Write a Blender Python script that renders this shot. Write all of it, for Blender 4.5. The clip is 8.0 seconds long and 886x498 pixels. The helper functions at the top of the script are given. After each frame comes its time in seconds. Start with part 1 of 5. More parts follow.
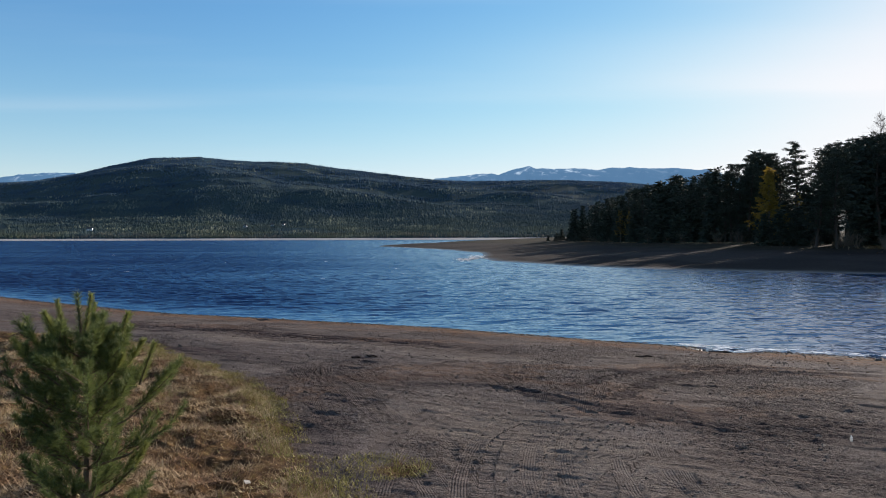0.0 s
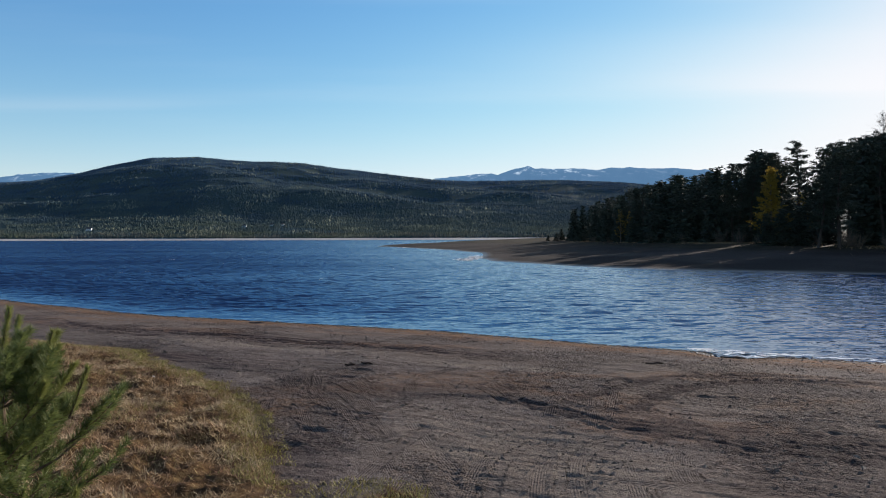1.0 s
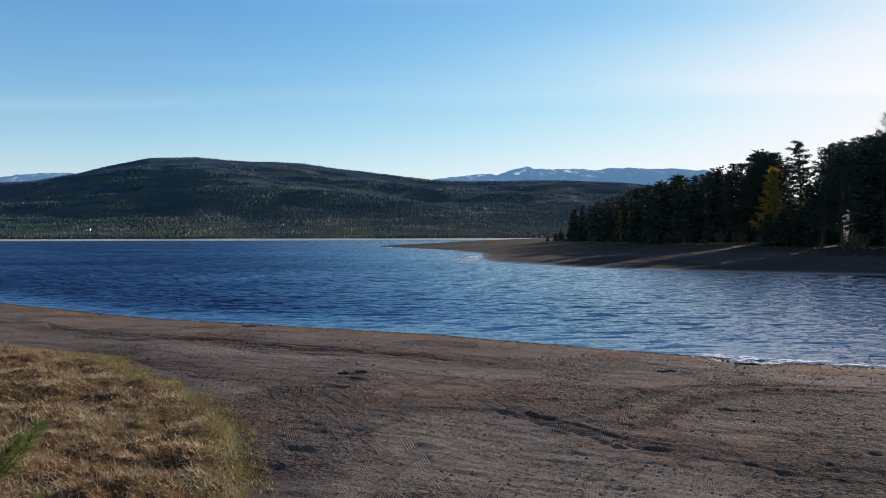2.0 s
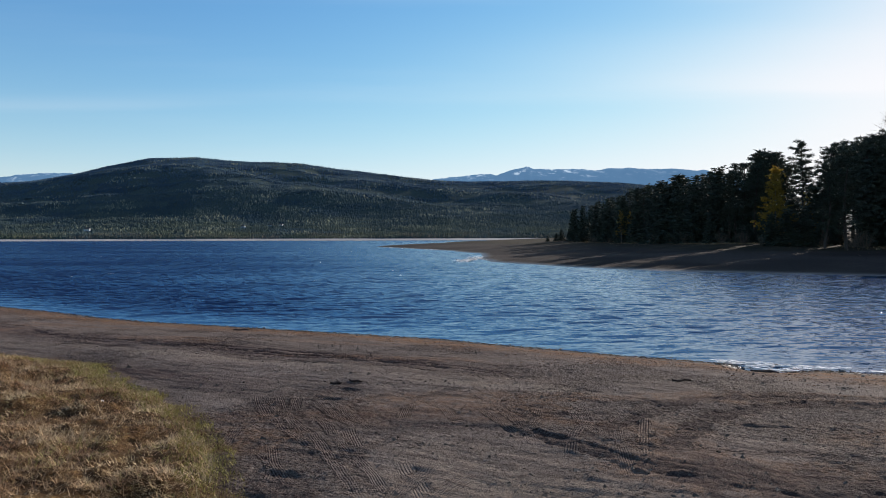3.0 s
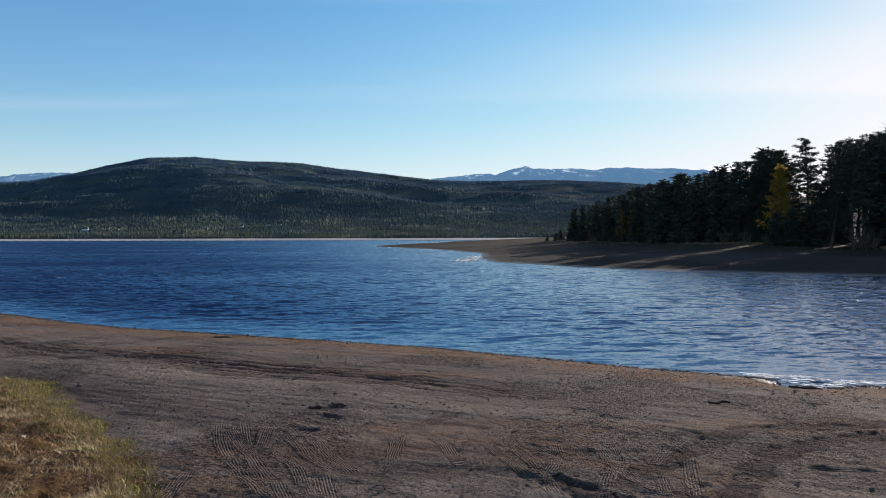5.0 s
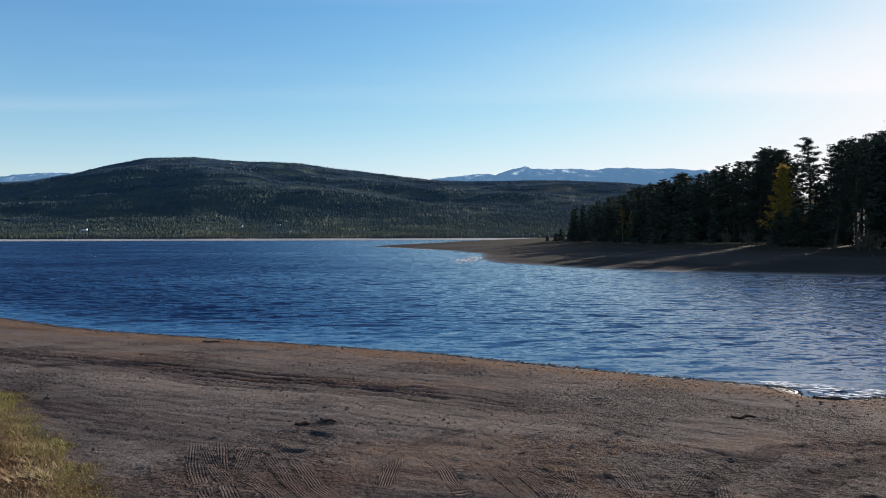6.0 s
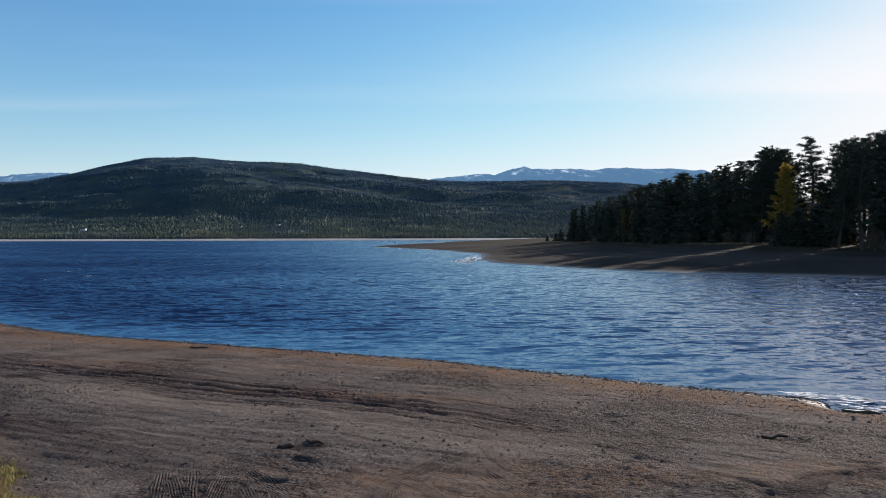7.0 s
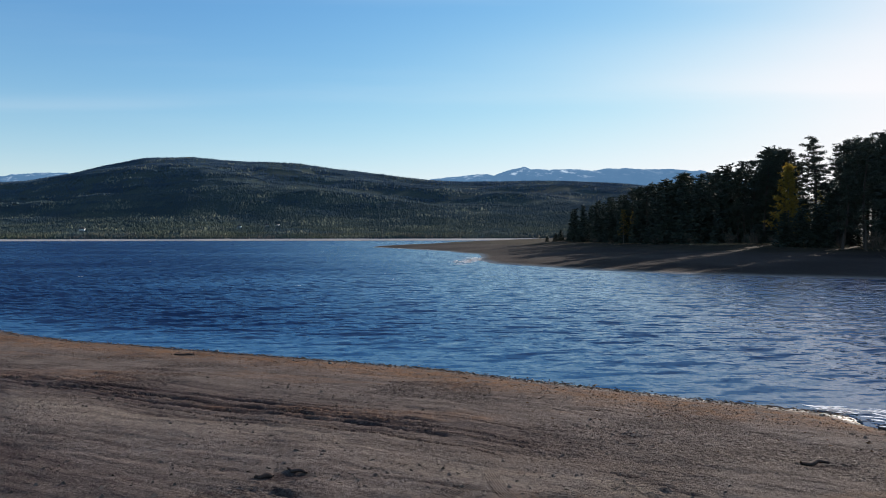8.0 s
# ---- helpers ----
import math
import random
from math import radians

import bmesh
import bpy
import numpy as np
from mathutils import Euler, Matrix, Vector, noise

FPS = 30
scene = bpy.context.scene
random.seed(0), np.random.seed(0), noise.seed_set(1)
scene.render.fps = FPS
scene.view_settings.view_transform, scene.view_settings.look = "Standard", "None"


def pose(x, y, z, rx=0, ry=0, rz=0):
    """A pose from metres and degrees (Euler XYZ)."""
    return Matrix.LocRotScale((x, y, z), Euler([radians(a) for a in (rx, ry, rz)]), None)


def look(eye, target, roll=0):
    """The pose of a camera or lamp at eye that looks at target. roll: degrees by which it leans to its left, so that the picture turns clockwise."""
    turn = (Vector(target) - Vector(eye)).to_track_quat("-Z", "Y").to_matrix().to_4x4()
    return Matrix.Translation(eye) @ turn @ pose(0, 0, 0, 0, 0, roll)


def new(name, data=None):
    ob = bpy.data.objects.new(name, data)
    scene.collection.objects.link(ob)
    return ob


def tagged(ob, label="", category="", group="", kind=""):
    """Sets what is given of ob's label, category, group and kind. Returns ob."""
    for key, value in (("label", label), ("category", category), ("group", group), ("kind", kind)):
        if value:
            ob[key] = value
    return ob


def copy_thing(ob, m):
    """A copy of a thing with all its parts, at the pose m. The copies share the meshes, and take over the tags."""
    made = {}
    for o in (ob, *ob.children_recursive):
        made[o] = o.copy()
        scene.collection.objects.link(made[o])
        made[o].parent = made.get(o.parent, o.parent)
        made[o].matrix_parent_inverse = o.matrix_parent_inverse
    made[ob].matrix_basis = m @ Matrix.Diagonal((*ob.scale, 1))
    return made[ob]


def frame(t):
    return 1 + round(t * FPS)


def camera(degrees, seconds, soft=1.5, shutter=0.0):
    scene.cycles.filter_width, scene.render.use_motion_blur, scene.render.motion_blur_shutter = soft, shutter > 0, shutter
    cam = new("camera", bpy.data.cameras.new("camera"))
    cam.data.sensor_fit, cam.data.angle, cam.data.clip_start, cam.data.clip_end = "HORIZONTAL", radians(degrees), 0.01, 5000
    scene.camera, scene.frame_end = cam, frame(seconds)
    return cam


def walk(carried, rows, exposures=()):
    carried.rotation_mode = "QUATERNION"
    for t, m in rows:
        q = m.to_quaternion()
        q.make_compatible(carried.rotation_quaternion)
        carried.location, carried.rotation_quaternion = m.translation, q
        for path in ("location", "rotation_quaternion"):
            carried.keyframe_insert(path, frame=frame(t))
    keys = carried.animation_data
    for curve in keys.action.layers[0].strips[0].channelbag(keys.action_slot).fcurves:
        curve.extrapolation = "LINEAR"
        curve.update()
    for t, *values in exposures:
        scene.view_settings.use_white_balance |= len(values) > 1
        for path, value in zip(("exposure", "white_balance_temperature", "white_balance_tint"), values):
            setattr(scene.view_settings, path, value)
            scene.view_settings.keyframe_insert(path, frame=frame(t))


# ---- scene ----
cam = camera(68.0, 8.0, soft=1.0)
PATH = [
    (0.0, (0.000, 0.000, 3.247), (0.000, 20.0, 2.917), -0.15),
    (0.5, (0.004, 0.411, 3.249), (0.009, 20.41, 2.919), -0.15),
    (1.0, (0.007, 0.826, 3.251), (0.024, 20.83, 2.921), -0.15),
    (1.5, (0.006, 1.240, 3.252), (0.036, 21.24, 2.927), -0.14),
    (3.0, (0.000, 2.545, 3.249), (0.050, 22.55, 2.934), -0.14),
    (3.5, (0.000, 3.016, 3.245), (0.060, 23.02, 2.925), -0.15),
    (4.0, (0.002, 3.470, 3.243), (0.078, 23.47, 2.915), -0.15),
    (4.5, (0.006, 3.917, 3.240), (0.086, 23.92, 2.912), -0.15),
    (6.0, (0.016, 5.270, 3.234), (0.116, 25.27, 2.914), -0.15),
    (6.5, (0.018, 5.745, 3.237), (0.122, 25.74, 2.918), -0.15),
    (7.0, (0.014, 6.240, 3.247), (0.134, 26.24, 2.928), -0.15),
    (7.5, (0.013, 6.740, 3.257), (0.143, 26.74, 2.944), -0.12),
    (8.0, (0.016, 7.245, 3.264), (0.156, 27.24, 2.954), -0.10),
]
walk(cam, [(t, look(eye, target, roll)) for t, eye, target, roll in PATH], exposures=[(0.0, 0.84, 6520.0, 14.0), (8.0, 0.84, 6520.0, 14.0)])

# ---------------------------------------------------------------- daylight
SUN_AZ, SUN_EL = 46.0, 17.0
to_sun = Vector((math.sin(radians(SUN_AZ)) * math.cos(radians(SUN_EL)),
                 math.cos(radians(SUN_AZ)) * math.cos(radians(SUN_EL)), math.sin(radians(SUN_EL))))

world = bpy.data.worlds.new("sky")
scene.world = world
world.use_nodes = True
wt = world.node_tree
wt.nodes.clear()
w_out = wt.nodes.new("ShaderNodeOutputWorld")
w_bg = wt.nodes.new("ShaderNodeBackground")
w_sky = wt.nodes.new("ShaderNodeTexSky")
w_sky.sky_type = "NISHITA"
w_sky.sun_disc = False
w_sky.sun_elevation = radians(SUN_EL)
w_sky.sun_rotation = radians(SUN_AZ)
w_sky.air_density, w_sky.dust_density, w_sky.ozone_density = 1.0, 0.18, 1.9
w_bg.inputs["Strength"].default_value = 0.105
# thin cirrus: long soft streaks
w_tc = wt.nodes.new("ShaderNodeTexCoord")
w_sep = wt.nodes.new("ShaderNodeSeparateXYZ")
wt.links.new(w_tc.outputs["Generated"], w_sep.inputs[0])


def sky_math(op, a, b):
    n = wt.nodes.new("ShaderNodeMath")
    n.operation = op
    for sock, v in ((n.inputs[0], a), (n.inputs[1], b)):
        if isinstance(v, bpy.types.NodeSocket):
            wt.links.new(v, sock)
        else:
            sock.default_value = v
    return n.outputs[0]


# the streaks lie in straight bands across the sky
w_rise = sky_math("DIVIDE", w_sep.outputs["Z"], sky_math("ADD", sky_math("MAXIMUM", w_sep.outputs["Y"], 0.0), 0.12))
w_map = wt.nodes.new("ShaderNodeCombineXYZ")
wt.links.new(sky_math("MULTIPLY", w_sep.outputs["X"], 0.9), w_map.inputs["X"])
wt.links.new(sky_math("MULTIPLY", w_sep.outputs["Y"], 0.4), w_map.inputs["Y"])
wt.links.new(sky_math("MULTIPLY", w_rise, 11.0), w_map.inputs["Z"])
w_n = wt.nodes.new("ShaderNodeTexNoise")
w_n.inputs["Scale"].default_value = 1.6
w_n.inputs["Detail"].default_value = 5.0
w_n.inputs["Roughness"].default_value = 0.5
wt.links.new(w_map.outputs["Vector"], w_n.inputs["Vector"])


def sky_span(v, a, b, c=0.0, d=1.0):
    n = wt.nodes.new("ShaderNodeMapRange")
    n.interpolation_type = "SMOOTHSTEP"
    wt.links.new(v, n.inputs["Value"])
    for key, value in (("From Min", a), ("From Max", b), ("To Min", c), ("To Max", d)):
        n.inputs[key].default_value = value
    return n.outputs["Result"]


# where a cloud bank lies: how far round and how high, on a plane ahead, ruffled by the noise
w_fore = sky_math("ADD", sky_math("MAXIMUM", w_sep.outputs["Y"], 0.0), 0.001)
w_round = sky_math("DIVIDE", w_sep.outputs["X"], w_fore)
w_ruffle = sky_math("MULTIPLY", sky_math("SUBTRACT", w_n.outputs["Fac"], 0.5), 0.05)
w_high = sky_math("ADD", sky_math("DIVIDE", w_sep.outputs["Z"], w_fore), w_ruffle)


def cloud_bank(low, lower, upper, top, start, full, end, gone, tilt, amount):
    """A soft bank between two heights, fading in and out along the horizon."""
    h = sky_math("SUBTRACT", w_high, sky_math("MULTIPLY", w_round, tilt))
    a = sky_math("MULTIPLY", sky_span(h, low, lower), sky_span(h, upper, top, 1.0, 0.0))
    b = sky_math("MULTIPLY", sky_span(w_round, start, full), sky_span(w_round, end, gone, 1.0, 0.0))
    return sky_math("MULTIPLY", sky_math("MULTIPLY", a, b), amount)


w_veil = cloud_bank(0.185, 0.225, 0.255, 0.34, -0.20, 0.75, 1.4, 2.2, 0.02, 0.34)
w_edge = cloud_bank(0.222, 0.232, 0.236, 0.275, 0.15, 0.62, 1.2, 2.0, 0.0, 0.22)
w_streak = cloud_bank(0.192, 0.205, 0.206, 0.226, -1.5, -0.9, -0.50, -0.26, 0.0, 0.13)
w_wisp = cloud_bank(0.300, 0.345, 0.355, 0.44, 0.30, 0.50, 0.9, 1.5, 0.10, 0.20)
w_cover = sky_span(w_n.outputs["Fac"], 0.46, 0.80, 0.0, 0.12)
for w_bank in (w_veil, w_edge, w_streak, w_wisp):
    w_cover = sky_math("ADD", w_cover, w_bank)
w_cover = sky_math("MINIMUM", w_cover, 0.9)
w_hsv = wt.nodes.new("ShaderNodeHueSaturation")
w_hsv.inputs["Saturation"].default_value = 0.75
w_hsv.inputs["Value"].default_value = 1.30
w_mix = wt.nodes.new("ShaderNodeMix")
w_mix.data_type = "RGBA"
wt.links.new(w_cover, w_mix.inputs["Factor"])
w_clear = wt.nodes.new("ShaderNodeHueSaturation")
# the sky overhead, out of view, is desaturated to make shadows more neutral
wt.links.new(sky_span(w_sep.outputs["Z"], 0.38, 0.85, 1.30, 0.72), w_clear.inputs["Saturation"])
wt.links.new(w_sky.outputs["Color"], w_clear.inputs["Color"])
wt.links.new(w_sky.outputs["Color"], w_hsv.inputs["Color"])
wt.links.new(w_clear.outputs["Color"], w_mix.inputs["A"])
wt.links.new(w_hsv.outputs["Color"], w_mix.inputs["B"])


def sky_vector(op, a, b):
    n = wt.nodes.new("ShaderNodeVectorMath")
    n.operation = op
    for sock, v in ((n.inputs[0], a), (n.inputs[1], b)):
        if isinstance(v, bpy.types.NodeSocket):
            wt.links.new(v, sock)
        else:
            sock.default_value = v
    return n.outputs[0]


# tints the sky bluer at the horizon, then soft-limits the glare round the sun
w_tint = wt.nodes.new("ShaderNodeMix")
w_tint.data_type = "RGBA"
w_tint.inputs["A"].default_value, w_tint.inputs["B"].default_value = (0.97, 0.985, 1.06, 1.0), (0.94, 0.97, 1.15, 1.0)
wt.links.new(sky_span(w_sep.outputs["Z"], 0.0, 0.17, 1.0, 0.0), w_tint.inputs["Factor"])
w_tone = sky_vector("MULTIPLY", w_mix.outputs["Result"], w_tint.outputs["Result"])
w_glare = sky_vector("POWER", sky_vector("MULTIPLY", w_tone, (0.185, 0.185, 0.185)), (3.0, 3.0, 3.0))
w_even = sky_vector("POWER", sky_vector("ADD", w_glare, (1.0, 1.0, 1.0)), (0.3333, 0.3333, 0.3333))
wt.links.new(sky_vector("DIVIDE", w_tone, w_even), w_bg.inputs["Color"])
wt.links.new(w_bg.outputs["Background"], w_out.inputs["Surface"])

sun_data = bpy.data.lights.new("sun", "SUN")
sun_data.energy, sun_data.angle, sun_data.color = 4.4, radians(0.6), (1.0, 0.90, 0.78)
sun = new("sun", sun_data)
sun.matrix_world = look(to_sun * 60, (0, 0, 0))


# ---------------------------------------------------------------- materials
class Mat:
    """A small builder for node materials."""

    def __init__(self, name):
        self.m = bpy.data.materials.new(name)
        self.m.use_nodes = True
        self.t = self.m.node_tree
        self.b = self.t.nodes["Principled BSDF"]

    def node(self, kind, ins=None):
        n = self.t.nodes.new(kind)
        for k, v in (ins or {}).items():
            if isinstance(v, bpy.types.NodeSocket):
                self.t.links.new(v, n.inputs[k])
            else:
                n.inputs[k].default_value = v
        return n

    def coords(self, scale=(1, 1, 1), rot=(0, 0, 0)):
        c = self.node("ShaderNodeTexCoord").outputs["Object"]
        return self.node("ShaderNodeMapping", {"Vector": c, "Scale": scale, "Rotation": rot}).outputs["Vector"]

    def noise(self, scale, detail=4.0, rough=0.55, vec=None):
        ins = {"Scale": scale, "Detail": detail, "Roughness": rough}
        if vec is None:
            vec = self.coords()
        ins["Vector"] = vec
        return self.node("ShaderNodeTexNoise", ins).outputs["Fac"]

    def span(self, val, a, b, c=0.0, d=1.0):
        return self.node("ShaderNodeMapRange", {"Value": val, "From Min": a, "From Max": b, "To Min": c, "To Max": d}).outputs["Result"]

    def mix(self, f, a, b, blend="MIX"):
        n = self.node("ShaderNodeMix")
        n.data_type, n.blend_type = "RGBA", blend
        for sock, v in ((n.inputs[0], f), (n.inputs[6], a), (n.inputs[7], b)):
            if isinstance(v, bpy.types.NodeSocket):
                self.t.links.new(v, sock)
            elif isinstance(v, (int, float)):
                sock.default_value = v
            else:
                sock.default_value = (*v, 1.0)
        return n.outputs[2]

    def math(self, op, a, b=0.0):
        n = self.node("ShaderNodeMath")
        n.operation = op
        for sock, v in ((n.inputs[0], a), (n.inputs[1], b)):
            if isinstance(v, bpy.types.NodeSocket):
                self.t.links.new(v, sock)
            else:
                sock.default_value = v
        return n.outputs[0]

    def attr(self, name):
        n = self.node("ShaderNodeAttribute")
        n.attribute_name = name
        return n.outputs["Fac"]

    def island(self):
        return self.node("ShaderNodeNewGeometry").outputs["Random Per Island"]

    def object_random(self):
        return self.node("ShaderNodeObjectInfo").outputs["Random"]

    def ramp(self, val, stops):
        n = self.node("ShaderNodeValToRGB", {"Fac": val})
        e = n.color_ramp.elements
        e[0].position, e[0].color = stops[0][0], (*stops[0][1], 1)
        e[1].position, e[1].color = stops[-1][0], (*stops[-1][1], 1)
        for p, c in stops[1:-1]:
            e.new(p).color = (*c, 1)
        return n.outputs["Color"]

    def set(self, **kw):
        for k, v in kw.items():
            sock = self.b.inputs[k.replace("_", " ")]
            if isinstance(v, bpy.types.NodeSocket):
                self.t.links.new(v, sock)
            elif isinstance(v, (int, float)):
                sock.default_value = v
            else:
                sock.default_value = (*v, 1.0) if len(v) == 3 else v
        return self

    def bump(self, height, strength, distance, below=None):
        ins = {"Height": height, "Strength": strength, "Distance": distance}
        if below is not None:
            ins["Normal"] = below
        n = self.node("ShaderNodeBump", ins).outputs["Normal"]
        self.t.links.new(n, self.b.inputs["Normal"])
        return n


def make_ground():
    k = Mat("shore_ground")
    fine = k.noise(55.0, 5, 0.7)
    clod = k.noise(11.0, 5, 0.72)
    mid = k.noise(2.2, 5, 0.65)
    streak = k.noise(1.0, 6, 0.68, k.coords((0.6, 2.0, 1.0), (0, 0, radians(14))))
    # lines of wheels and dragged things run with the shore
    flow = k.node("ShaderNodeCombineXYZ", {"X": k.math("MULTIPLY", k.attr("along"), 0.16), "Y": k.attr("inland"), "Z": 0.0}).outputs[0]
    scrape = k.noise(3.6, 5, 0.68, flow)
    thin = k.noise(8.0, 4, 0.65, flow)
    lane = k.attr("lane")
    lines = k.node("ShaderNodeCombineXYZ", {"X": k.math("MULTIPLY", k.attr("along"), 0.045), "Y": k.attr("inland"), "Z": 0.0}).outputs[0]
    ruts = k.noise(8.5, 4, 0.6, lines)
    big = k.noise(0.28, 3, 0.5)
    sand = k.ramp(streak, [(0.28, (0.052, 0.045, 0.041)), (0.48, (0.106, 0.091, 0.082)), (0.72, (0.178, 0.150, 0.133))])
    sand = k.mix(k.span(big, 0.40, 0.7, 0.0, 0.5), sand, (0.140, 0.116, 0.094))
    sand = k.mix(k.math("MULTIPLY", k.span(scrape, 0.54, 0.60, 0.0, 0.55), k.math("MAXIMUM", k.span(k.noise(0.45, 3, 0.6), 0.46, 0.62, 0.0, 0.9), lane)), sand, (0.048, 0.035, 0.033))
    where = k.math("MAXIMUM", lane, k.span(k.noise(0.30, 3, 0.6), 0.46, 0.62, 0.0, 0.75))
    sand = k.mix(k.math("MULTIPLY", lane, 0.70), sand, (0.060, 0.045, 0.044))
    # rut lines as colour: shaded troughs painted dark, ridges between them pale
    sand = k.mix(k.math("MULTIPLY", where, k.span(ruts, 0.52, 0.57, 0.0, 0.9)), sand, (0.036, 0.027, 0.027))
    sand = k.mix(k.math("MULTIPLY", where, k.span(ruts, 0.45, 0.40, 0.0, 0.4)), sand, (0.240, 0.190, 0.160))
    sand = k.mix(k.math("MULTIPLY", k.span(thin, 0.56, 0.61, 0.0, 0.5), k.math("MAXIMUM", k.span(k.noise(0.7, 3, 0.6), 0.46, 0.62, 0.0, 0.9), lane)), sand, (0.048, 0.034, 0.033))
    sand = k.mix(k.span(scrape, 0.44, 0.38, 0.0, 0.2), sand, (0.250, 0.190, 0.150))
    sand = k.mix(k.span(mid, 0.42, 0.66, 0.0, 0.45), sand, (0.098, 0.075, 0.064))
    grit = k.noise(20.0, 4, 0.72)
    churned = k.attr("churn")
    sand = k.mix(k.math("MULTIPLY", k.span(clod, 0.52, 0.58), k.span(churned, 0.0, 1.0, 0.5, 0.95)), sand, (0.050, 0.036, 0.034))
    loose = k.math("MULTIPLY", k.span(churned, 0.0, 1.0, 0.55, 1.0), k.span(k.attr("tread"), 0.0, 0.6, 1.0, 0.15))
    sand = k.mix(k.math("MULTIPLY", loose, k.span(grit, 0.54, 0.60, 0.0, 0.75)), sand, (0.042, 0.029, 0.028))
    sand = k.mix(k.math("MULTIPLY", loose, k.span(grit, 0.43, 0.37, 0.0, 0.45)), sand, (0.28, 0.245, 0.220))
    sand = k.mix(k.span(fine, 0.56, 0.70, 0.0, 0.5), sand, (0.29, 0.245, 0.215))
    sand = k.mix(k.span(fine, 0.44, 0.32, 0.0, 0.6), sand, (0.036, 0.026, 0.025))
    sand = k.mix(k.math("MULTIPLY", k.attr("dry"), k.span(grit, 0.66, 0.40, 0.3, 0.75)), sand, (0.225, 0.184, 0.145))
    rust = k.mix(k.noise(14.0, 5, 0.75), (0.070, 0.034, 0.016), (0.34, 0.160, 0.055))
    col = k.mix(k.math("MULTIPLY", k.attr("rust"), k.span(k.noise(3.5, 5, 0.7), 0.34, 0.62)), sand, rust)
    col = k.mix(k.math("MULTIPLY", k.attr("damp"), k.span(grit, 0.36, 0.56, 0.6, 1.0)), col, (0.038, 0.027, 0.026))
    # relief shading of the treads put into the colour: dark troughs, light crests
    trough_shade = k.math("MULTIPLY", k.attr("tread"), k.span(k.math("SINE", k.math("MULTIPLY", k.attr("tread_phase"), 6.2832)), -0.1, -0.8, 0.0, 0.40))
    col = k.mix(trough_shade, col, (0.036, 0.026, 0.026))
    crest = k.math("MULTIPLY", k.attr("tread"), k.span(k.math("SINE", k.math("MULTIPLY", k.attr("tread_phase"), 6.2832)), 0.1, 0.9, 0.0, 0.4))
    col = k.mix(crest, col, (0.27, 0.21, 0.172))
    turf = k.ramp(k.noise(6.0, 5, 0.75), [(0.3, (0.028, 0.018, 0.012)), (0.52, (0.085, 0.050, 0.024)), (0.7, (0.17, 0.115, 0.052))])
    col = k.mix(k.attr("turf"), col, turf)
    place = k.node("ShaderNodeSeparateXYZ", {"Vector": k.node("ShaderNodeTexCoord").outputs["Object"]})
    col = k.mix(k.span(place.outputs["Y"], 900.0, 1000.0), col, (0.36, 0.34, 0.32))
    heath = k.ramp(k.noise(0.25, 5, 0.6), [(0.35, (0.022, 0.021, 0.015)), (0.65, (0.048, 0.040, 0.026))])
    # far hills: treetop colour between the sunk trees, blue haze put in
    hazed_canopy = k.ramp(k.noise(0.25, 5, 0.6), [(0.35, (0.030, 0.050, 0.053)), (0.65, (0.058, 0.082, 0.074))])
    litter = k.mix(k.span(place.outputs["Y"], 800.0, 900.0), heath, hazed_canopy)
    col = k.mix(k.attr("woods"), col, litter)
    # the wood's shade on the point's beach, put into the colour
    col = k.mix(k.attr("point_shade"), col, k.mix(fine, (0.012, 0.011, 0.011), (0.046, 0.039, 0.035)))
    wet = k.attr("wet")
    col = k.mix(wet, col, k.mix(0.78, col, (0.020, 0.015, 0.013)))
    rough = k.span(wet, 0.0, 1.0, 1.0, 0.45)
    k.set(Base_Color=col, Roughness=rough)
    k.set(Specular_IOR_Level=k.span(wet, 0.0, 1.0, 0.04, 0.35))
    amount = k.attr("tread")
    bars = k.math("SINE", k.math("MULTIPLY", k.attr("tread_phase"), 6.2832))
    n = k.bump(k.math("MULTIPLY", bars, amount), 1.0, 0.013)
    n = k.bump(mid, 0.5, 0.06, n)
    n = k.bump(k.math("MULTIPLY", ruts, where), 1.0, -0.050, n)
    n = k.bump(scrape, 0.7, 0.038, n)
    n = k.bump(thin, 0.8, 0.020, n)
    cells = k.node("ShaderNodeTexVoronoi", {"Vector": k.coords((1.0, 1.5, 1.0)), "Scale": 15.0, "Randomness": 1.0}).outputs["Distance"]
    n = k.bump(k.math("MULTIPLY", cells, k.span(churned, 0.0, 1.0, 0.06, 1.0)), 1.0, 0.036, n)
    n = k.bump(k.math("MULTIPLY", clod, loose), 1.0, 0.042, n)
    n = k.bump(k.math("MULTIPLY", grit, loose), 1.0, 0.034, n)
    k.bump(fine, 0.9, 0.013, n)
    return k.m


